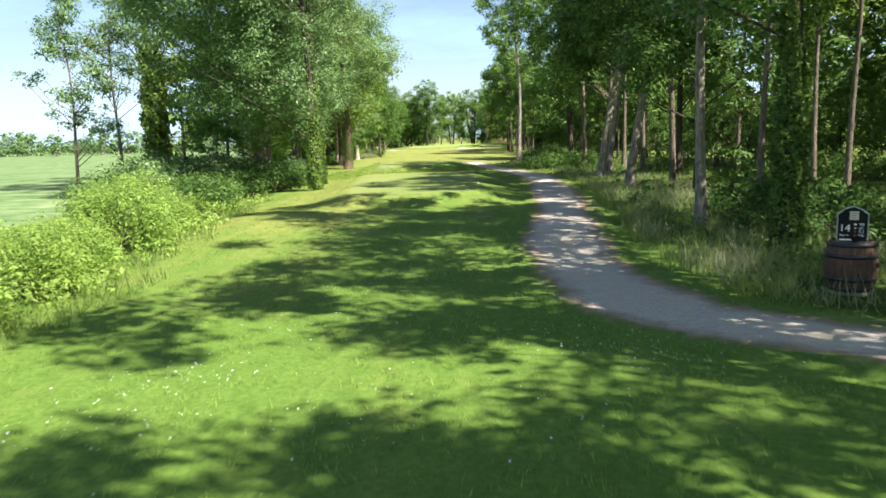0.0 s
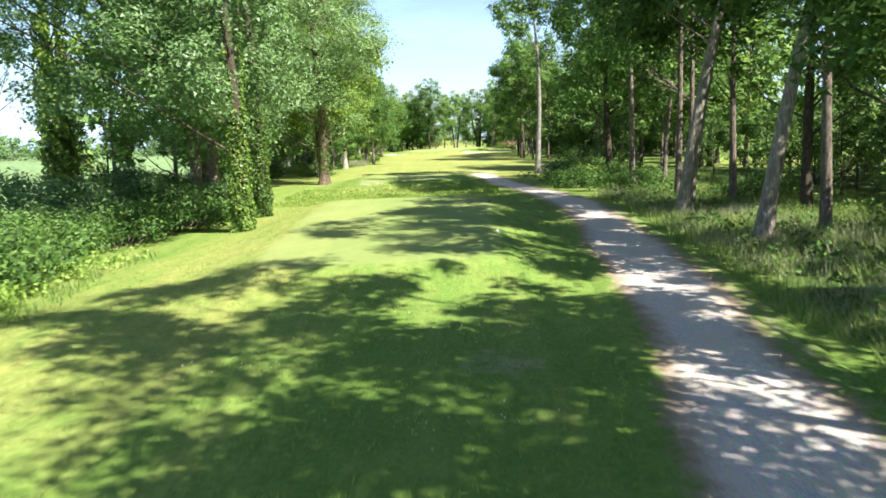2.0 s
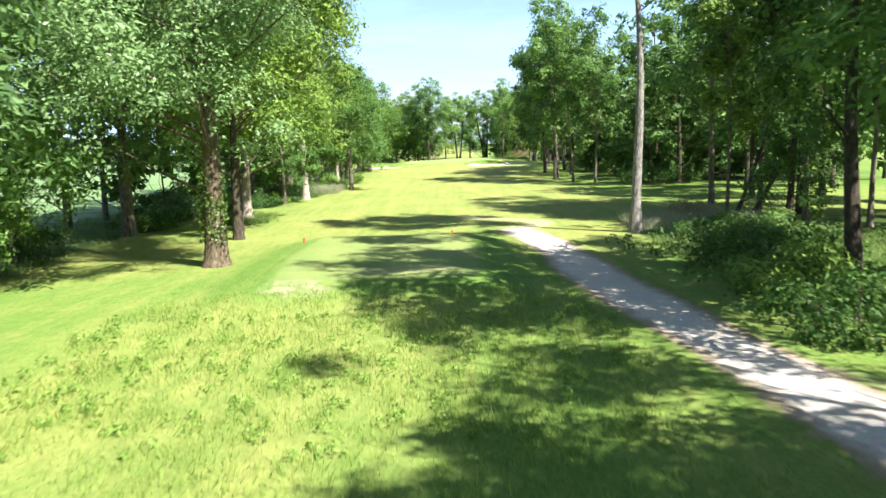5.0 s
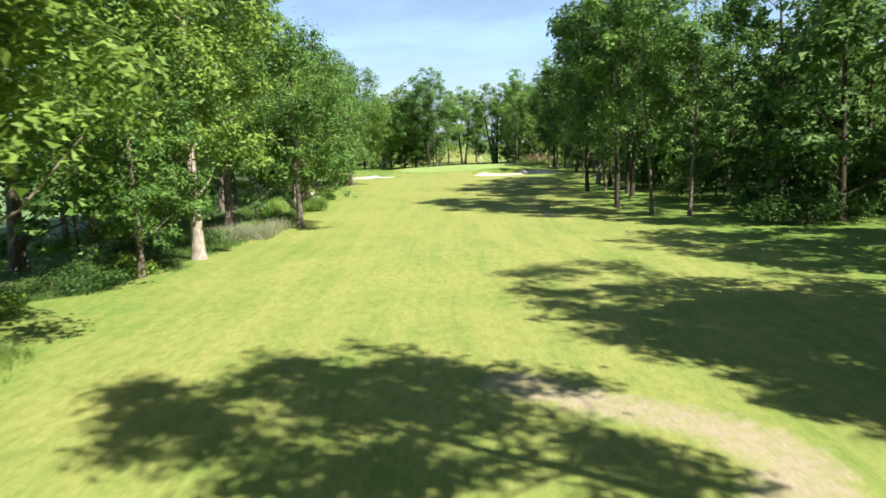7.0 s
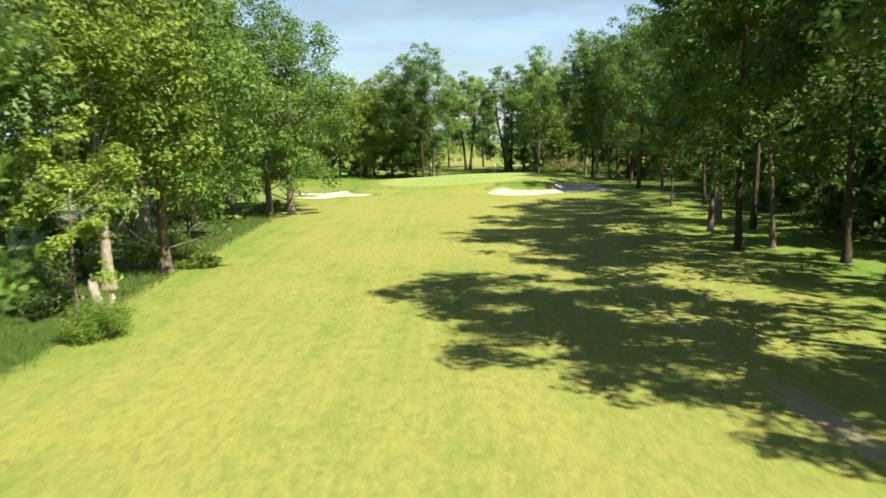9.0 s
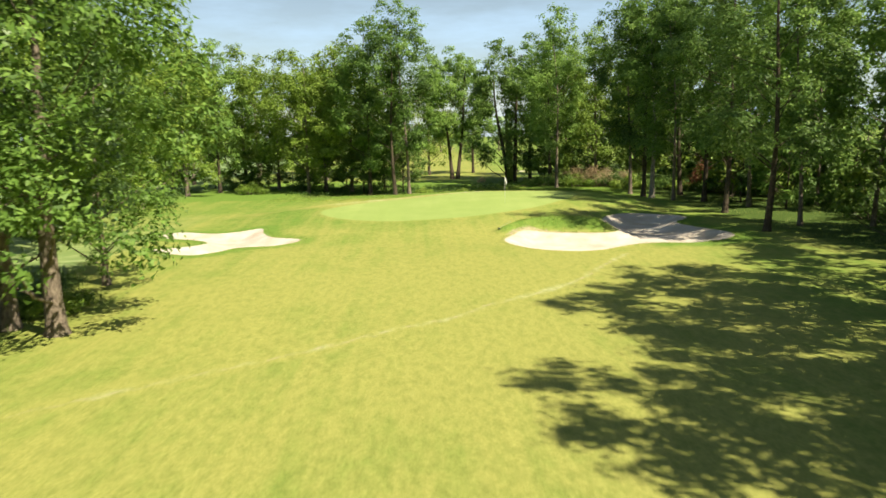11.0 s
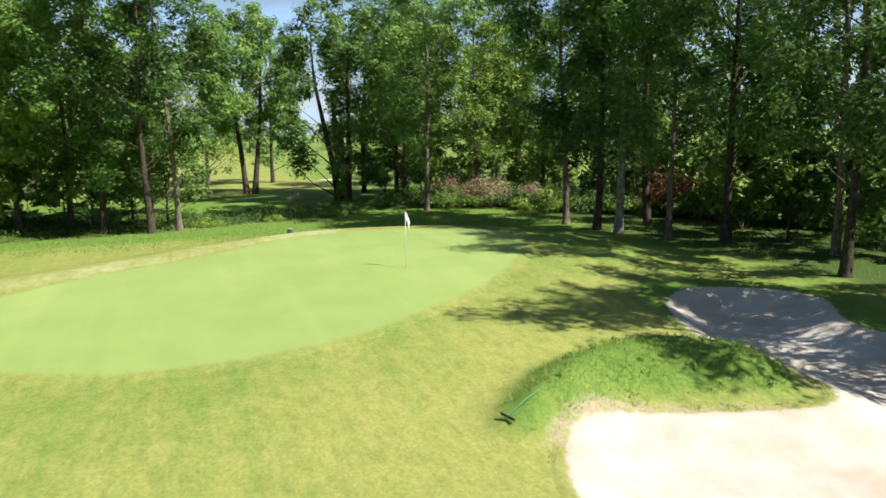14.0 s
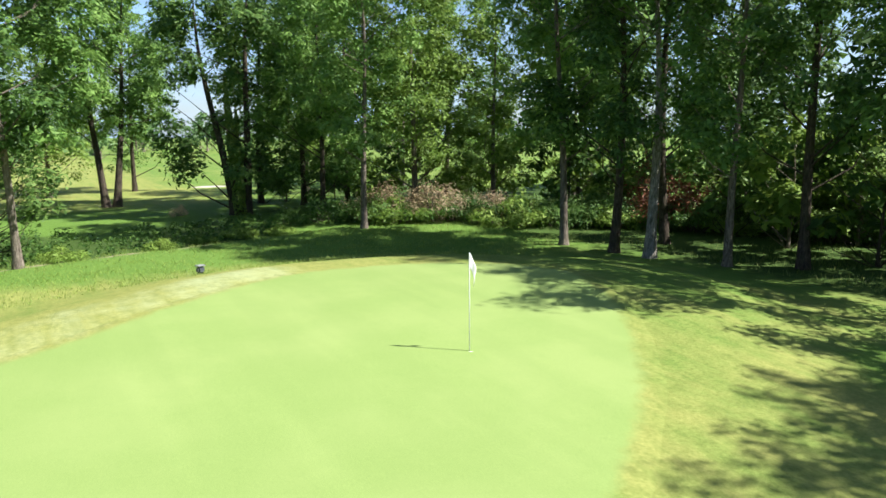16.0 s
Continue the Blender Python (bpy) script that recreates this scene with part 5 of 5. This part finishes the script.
def leaf_field(name, label, seed, spots, each, xr, yr, keep, tall, size, mat):
    """Low broad-leaved weeds in clumps."""
    r = np.random.default_rng(seed)
    cx, cy = r.uniform(*xr, spots), r.uniform(*yr, spots)
    ok = keep(cx, cy)
    cx, cy = cx[ok], cy[ok]
    k = np.repeat(np.arange(len(cx)), each)
    d = r.normal(0, 1, (len(k), 3))
    d /= np.linalg.norm(d, axis=1)[:, None]
    h = tall * r.uniform(0.5, 1.2, len(cx))[k]
    x, y = cx[k] + d[:, 0] * h * 0.8, cy[k] + d[:, 1] * h * 0.8
    p = np.stack([x, y, ground_height(x, y) + 0.03 + np.abs(d[:, 2]) * h], -1)
    v, f = leaves(r, p, d, size, size * 0.6, 0.5, True)
    tagged(new(name, mesh_of(name, v, f, mat)), label, "weeds", kind="stuff")


leaf_field("weeds", "broad-leaved weeds in the rough before the front tee", 71, 240, 22, (-8, 3.2), (49, 57), off_surfaces, 0.15, 0.075, SHRUB)
leaf_field("nettles", "green nettles and weeds under the path trees", 72, 640, 20, (5, 16), (8, 68), lambda x, y: off_surfaces(x, y, 1.9) & (x > 4.4) & ((x - 6.0) ** 2 + (y - 10.4) ** 2 > 1.2), 0.40, 0.14, BRAMBLE)
leaf_field("ditch_weeds", "sunlit weeds along the ditch edge", 73, 420, 22, (-13, -5), (5, 34), lambda x, y: x < -5.6 - 0.12 * np.clip(y - 12, 0, 20), 0.45, 0.14, SHRUB)
# dark leaves added below the bank in place of the tree shade there
leaf_field("ditch_nettles", "dark nettles and ivy standing in for shade below the bank behind the green", 76, 520, 16, (-14, 10), (200.6, 210.5), lambda x, y: y - 0.28 * (x + 3) > 201.2, 0.30, 0.15, BRAMBLE)
leaf_field("lip_weeds", "broad-leaved weeds on the bunker lip", 74, 60, 18, (3, 10), (168.5, 172), lambda x, y: (inset(TONGUE, x, y) > -0.4) & (x > 4.6), 0.09, 0.06, SHRUB)


def flower_field(name, label, seed, spots, each, mat):
    """Tiny daisies strewn in loose drifts over the lawn."""
    r = np.random.default_rng(seed)
    k = np.repeat(np.arange(len(spots)), each)
    c = np.array(spots)
    x, y = c[k, 0] + r.normal(0, 1, len(k)) * c[k, 2], c[k, 1] + r.normal(0, 1, len(k)) * c[k, 2] * 0.7
    p = np.stack([x, y, ground_height(x, y) + r.uniform(0.05, 0.085, len(k))], -1)
    v, f = leaves(r, p, np.tile((0.0, 0.0, 1.0), (len(k), 1)), 0.020, 0.019, 1.0, True)
    tagged(new(name, mesh_of(name, v, f, mat)), label, "flowers", kind="stuff")


flower_field("daisies", "tiny white daisies strewn over the lawn", 75, [(-3.0, 7.0, 0.5), (-2.6, 7.5, 0.4), (1.7, 8.0, 0.5), (-1.4, 9.3, 0.6), (2.3, 7.4, 0.4), (-3.0, 6.0, 0.5), (-1.9, 11.6, 0.6), (1.2, 13.2, 0.8), (0.2, 20.6, 0.7), (-0.4, 6.2, 1.2), (-2.2, 22.8, 0.6), (0.8, 24.4, 0.6)], 55, PETAL)


# ---- small things ----
def lathe(profile, sides=24):
    """A turned shape from (radius, height) pairs, capped."""
    t = np.linspace(0, 2 * np.pi, sides, endpoint=False)
    v = np.concatenate([np.stack([r * np.cos(t), r * np.sin(t), np.full(sides, z)], -1) for r, z in profile])
    n = len(profile)
    i = np.arange(n * sides).reshape(n, sides)
    j = np.roll(i, -1, axis=1)
    f = np.stack([i[:-1], j[:-1], j[1:], i[1:]], -1).reshape(-1, 4).tolist()
    return v, f + [list(i[0][::-1]), list(i[-1])]


def turned(name, profile, mat, parent, label="", sides=24, at=(0, 0, 0)):
    v, f = lathe(profile, sides)
    return part(name, mesh_of(name, v + np.array(at), f, mat, True), parent, label)


def bar(name, size, at, mat, parent, label="", bevel=0.006):
    bm = bmesh.new()
    bmesh.ops.create_cube(bm, size=1.0, matrix=Matrix.Translation(at) @ Matrix.Diagonal((*size, 1)))
    if bevel:
        bmesh.ops.bevel(bm, geom=bm.edges[:], offset=min(bevel, min(size) * 0.3), segments=2, affect="EDGES")
    me = bpy.data.meshes.new(name)
    bm.to_mesh(me)
    bm.free()
    me.materials.append(mat)
    return part(name, me, parent, label)


def lettering(name, text, size, at, mat, parent):
    """Printed characters standing 2 mm proud of a board that faces -y."""
    cu = bpy.data.curves.new(name, "FONT")
    cu.body, cu.size, cu.extrude = text, size, 0.002
    ob = new(name, cu)
    me = bpy.data.meshes.new_from_object(ob.evaluated_get(bpy.context.evaluated_depsgraph_get()))
    bpy.data.objects.remove(ob)
    me.materials.clear()
    me.materials.append(mat)
    me.transform(pose(*at, 90, 0, 0))
    return part(name, me, parent)


OAK = plain("weathered barrel oak", (0.115, 0.065, 0.042), 0.75, 0.25, 0.0, 14.0, 0.45)
IRON = plain("dark iron hoop", (0.045, 0.045, 0.050), 0.55, 0.5, 0.6, 30.0, 0.4)
BLACK = plain("black sign enamel", (0.010, 0.011, 0.011), 0.7, 0.2)
WHITE = plain("white paint", (0.80, 0.80, 0.78), 0.5, 0.4, 0.0, 30.0, 0.06)
YELLOW = plain("yellow paint", (0.72, 0.52, 0.05), 0.5)
RED = plain("red paint", (0.55, 0.05, 0.03), 0.5)
BLUE = plain("blue paint", (0.03, 0.09, 0.40), 0.5)
CREAM = plain("cream panel", (0.55, 0.55, 0.42), 0.5)
GREY = plain("grey plastic", (0.30, 0.31, 0.32), 0.5)
SLATE = plain("weathered slate-grey plastic", (0.085, 0.095, 0.110), 0.6, 0.4, 0.0, 18.0, 0.4)
DARK = plain("black rubber", (0.015, 0.016, 0.018), 0.6)
TEAL = plain("green painted handle", (0.10, 0.30, 0.20), 0.5)
CUT_WOOD = plain("bleached cut wood", (0.36, 0.32, 0.26), 0.85, 0.2, 0.0, 9.0, 0.35)


def build_barrel(x, y, turn):
    root = new("barrel")
    root.matrix_basis = pose(x, y, gh(x, y) + 0.04, 0, 0, turn) @ Matrix.Scale(0.88, 4)
    hs = np.linspace(0, 0.84, 13)
    rad = lambda z: 0.335 + 0.075 * math.sin(math.pi * z / 0.84)
    me = None
    for s in range(22):
        a0, a1 = 2 * math.pi * s / 22 + 0.012, 2 * math.pi * (s + 1) / 22 - 0.012
        v, f = [], []
        for z in hs:
            for a, dr in ((a0, 0), ((a0 + a1) / 2, 0.004), (a1, 0), (a1, -0.03), (a0, -0.03)):
                v.append(((rad(z) + dr) * math.cos(a), (rad(z) + dr) * math.sin(a), z))
        for k in range(len(hs) - 1):
            for q in range(5):
                f.append([k * 5 + q, k * 5 + (q + 1) % 5, (k + 1) * 5 + (q + 1) % 5, (k + 1) * 5 + q])
        f += [[4, 3, 2, 1, 0], [len(v) - 5 + q for q in range(5)]]
        part("stave", mesh_of("stave", v, f, OAK), root)
    turned("barrel_head", [(0.0, 0.80), (0.31, 0.80), (0.31, 0.815), (0.0, 0.815)], OAK, root)
    for z in (0.02, 0.18, 0.57, 0.755):
        turned("hoop", [(rad(z) + 0.006, z), (rad(z) + 0.012, z), (rad(z + 0.07) + 0.012, z + 0.07), (rad(z + 0.07) + 0.006, z + 0.07)], IRON, root, "dark iron hoop", 32)
    turned("bung", [(0.0, 0.0), (0.045, 0.0), (0.040, 0.02), (0.0, 0.02)], DARK, root, "dark round bung", 16).matrix_basis = pose(0.10, -0.40, 0.47, 90, 0, 0)
    tagged(root, "dark weathered oak barrel with iron hoops on rough grass", "barrel")
    base = new("plinth")
    base.matrix_basis = pose(x, y, gh(x, y) - 0.05, 0, 0, turn)
    turned("slab", [(0.30, 0.0), (0.31, 0.0), (0.31, 0.09), (0.29, 0.10)], plain("rough stone", (0.20, 0.17, 0.14), 0.9), base)
    tagged(base, "rough round stone slab under the barrel", "plinth")
    return root


def build_sign(x, y, turn):
    root = new("hole_sign")
    root.matrix_basis = pose(x, y, gh(x, y) + 0.04 + 0.815 * 0.88, 0, 0, turn) @ Matrix.Scale(0.74, 4)
    w, h = 0.26, 0.66

    def board(name, grow, y0, y1, mat, label=""):
        prof = [(-w - grow, 0), (w + grow, 0), (w + grow, h - 0.12 + grow), (w * 0.55, h - 0.02 + grow), (0, h + 0.03 + grow), (-w * 0.55, h - 0.02 + grow), (-w - grow, h - 0.12 + grow)]
        n = len(prof)
        v = [(a, y0, b) for a, b in prof] + [(a, y1, b) for a, b in prof]
        f = [list(range(n)), list(range(2 * n - 1, n - 1, -1))] + [[k, n + k, n + (k + 1) % n, (k + 1) % n] for k in range(n)]
        return part(name, mesh_of(name, v, f, mat), root, label)

    board("frame", 0.022, 0.002, 0.030, plain("pale grey frame", (0.50, 0.52, 0.48), 0.5), "pale grey frame")
    panel = board("panel", 0.0, -0.012, 0.0, BLACK, "black enamel panel")
    crest = bar("crest", (0.16, 0.006, 0.17), (0.02, -0.016, 0.52), CREAM, root, "cream square crest")
    for k, z in enumerate((0.57, 0.52, 0.47)):
        bar("crest_mark", (0.10 - 0.02 * k, 0.004, 0.018), (0.02, -0.020, z), GREY, crest, bevel=0)
    lettering("hole_number", "14", 0.20, (-0.235, -0.014, 0.205), WHITE, panel)
    lettering("par_text", "PAR 3", 0.062, (-0.23, -0.014, 0.105), WHITE, panel)
    bar("text_line", (0.21, 0.004, 0.030), (-0.12, -0.014, 0.04), WHITE, panel, bevel=0)
    for k, (mat, text) in enumerate(((WHITE, "190"), (YELLOW, "161"), (BLUE, "132"), (RED, "126"))):
        z = 0.345 - 0.072 * k
        turned("tee_dot", [(0.0, 0.0), (0.020, 0.0), (0.020, 0.004), (0.0, 0.004)], mat, panel, "", 14).matrix_basis = pose(0.045, -0.012, z, 90, 0, 0)
        lettering("distance", text, 0.070, (0.098, -0.014, z - 0.022), WHITE, panel)
    return tagged(root, "black hole sign with white figures on a barrel", "sign")


build_barrel(6.02, 10.75, 28)
build_sign(6.02, 10.75, -26)


def build_flag(x, y):
    root = new("flagstick")
    root.matrix_basis = pose(x, y, gh(x, y) + 0.02)
    turned("pole", [(0.0, -0.1), (0.011, -0.1), (0.010, 1.0), (0.008, 1.80), (0.0, 1.81)], WHITE, root, "thin white pole", 10)
    turned("cup", [(0.054, 0.004), (0.060, 0.004), (0.060, 0.008), (0.054, 0.008)], WHITE, root, "white cup rim", 20)
    n, m = 9, 7
    v = []
    for i in range(n):
        u = i / (n - 1)
        for j in range(m):
            t = j / (m - 1)
            droop = 0.42 * u ** 1.2
            v.append((0.010 + 0.135 * u ** 0.8 - 0.03 * t * u, 0.040 * math.sin(6.5 * u + 1.5 * t) * u, 1.79 - 0.26 * t * (1 - 0.2 * u) - droop * (0.80 + 0.2 * t)))
    f = [[i * m + j, (i + 1) * m + j, (i + 1) * m + j + 1, i * m + j + 1] for i in range(n - 1) for j in range(m - 1)]
    cloth = part("flag", mesh_of("flag", v, f, WHITE, True), root, "drooping white cloth flag")
    solid = cloth.modifiers.new("thickness", "SOLIDIFY")
    solid.thickness = 0.004
    tagged(root, "white golf flag hanging from a thin pole", "golf flag")


build_flag(5.12, 180.85)


def build_marker(x, y, mat, label):
    """A small turned knob on a spike."""
    root = new("tee_marker")
    root.matrix_basis = pose(x, y, gh(x, y) + 0.02) @ Matrix.Scale(0.8, 4)
    turned("ball", [(0.0, 0.03)] + [(0.055 * math.sin(a), 0.085 - 0.055 * math.cos(a)) for a in np.linspace(0.2, 2.95, 10)] + [(0.0, 0.14)], mat, root, "", 18)
    turned("spike", [(0.008, -0.06), (0.008, 0.04)], IRON, root, "", 8)
    tagged(root, label, "tee marker", "tee markers")


def build_peg(x, y, mat, label, lean):
    """A slim upright peg with a rounded head and a collar."""
    root = new("tee_marker")
    root.matrix_basis = pose(x, y, gh(x, y) + 0.01, 0, lean, 0)
    turned("peg", [(0.0, -0.05), (0.020, -0.05), (0.026, 0.02), (0.026, 0.15), (0.020, 0.18), (0.008, 0.195), (0.0, 0.196)], mat, root, "", 14)
    turned("collar", [(0.027, 0.115), (0.034, 0.118), (0.034, 0.135), (0.027, 0.138)], mat, root, "", 14)
    tagged(root, label, "tee marker", "tee markers")


build_marker(1.62, 32.4, WHITE, "white ball-shaped tee marker on the grass")
build_marker(1.98, 41.6, BLUE, "dark blue ball-shaped tee marker on the grass")
build_peg(-0.05, 68.25, RED, "slim red tee marker peg in patchy shade", -8)
build_peg(-5.65, 67.85, RED, "slim red tee marker peg on sunlit grass", 4)


def build_rake(x, y, turn):
    root = new("bunker_rake")
    c, s = math.cos(radians(turn)), math.sin(radians(turn))
    rise = lambda dx, dy: math.degrees(math.atan2(gh(x + dx, y + dy) - gh(x - dx, y - dy), 2 * math.hypot(dx, dy)))
    root.matrix_basis = pose(x, y, gh(x, y) + 0.03, rise(-0.2 * s, 0.2 * c), -rise(0.4 * c, 0.4 * s), turn) @ Matrix.Scale(0.62, 4)
    head = bar("head", (0.045, 0.60, 0.045), (0, 0, 0.03), DARK, root, "black rake head")
    for k in range(13):
        bar("tine", (0.012, 0.012, 0.07), (0.0, -0.28 + k * 0.0467, -0.02), DARK, head, bevel=0)
    v, f = tube([(0.03, 0, 0.04), (0.6, 0.01, 0.06), (1.25, 0, 0.06)], [0.013, 0.012, 0.011], 8)
    part("handle", mesh_of("handle", v, f, TEAL, True), root, "slim green handle")
    tagged(root, "bunker rake lying on the grassy lip", "rake")


build_rake(3.46, 169.12, 14)


def build_box(x, y, turn):
    root = new("sprinkler_box")
    root.matrix_basis = pose(x, y, gh(x, y) + 0.005, 0, 0, turn)
    bar("body", (0.24, 0.20, 0.22), (0, 0, 0.13), SLATE, root, "dark grey weathered body", 0.05)
    bar("lid", (0.26, 0.22, 0.04), (0, 0, 0.26), GREY, root, "grey lid", 0.012)
    bar("foot", (0.05, 0.05, 0.04), (0.09, 0, 0.0), DARK, root)
    bar("foot", (0.05, 0.05, 0.04), (-0.09, 0, 0.0), DARK, root)
    tagged(root, "small dark box with pale lid behind the green", "box")


build_box(3.1, 193.7, 20)


def build_stump(x, y):
    rng2 = np.random.default_rng(8)
    root = new("tree_stump")
    root.matrix_basis = pose(x, y, gh(x, y) - 0.05)

    def snag(bend, height, girth, seed):
        k = np.linspace(0, 1, 14)
        pts = np.stack([bend * k ** 1.3 + 0.03 * np.sin(5 * k + seed), 0.05 * k, height * k], -1)
        v, f = tube(pts, girth * (1 + 0.55 * np.exp(-7 * k)) * (1 - 0.45 * k ** 1.5), 16)
        v = v + rng2.normal(0, 0.010, v.shape)
        top = np.arange(len(v) - 16, len(v))
        v[top, 2] += 0.10 * np.sin(np.arange(16) * 1.9 + seed) + rng2.uniform(-0.04, 0.10, 16)
        return v, f.tolist() + [list(top)]

    part("wood", mesh_of("wood", *snag(-0.26, 1.30, 0.20, 1.0), CUT_WOOD, True), root, "bleached barkless wood")
    part("prong", mesh_of("prong", *snag(0.22, 0.95, 0.13, 3.0), CUT_WOOD, True), root, "broken side prong")
    # no hole is cut: a black disc gives the hollow's inner shade
    turned("hollow", [(0.0, 0.0), (0.055, 0.0), (0.05, 0.015), (0.0, 0.02)], DARK, root, "black disc painted as the shaded hollow in the wood", 12).matrix_basis = pose(-0.06, -0.19, 0.62, 90, 0, 0) @ Matrix.Diagonal((1, 1.9, 1, 1))
    tagged(root, "pale broken tree stump at the lawn's edge", "stump")


build_stump(-9.7, 117.8)
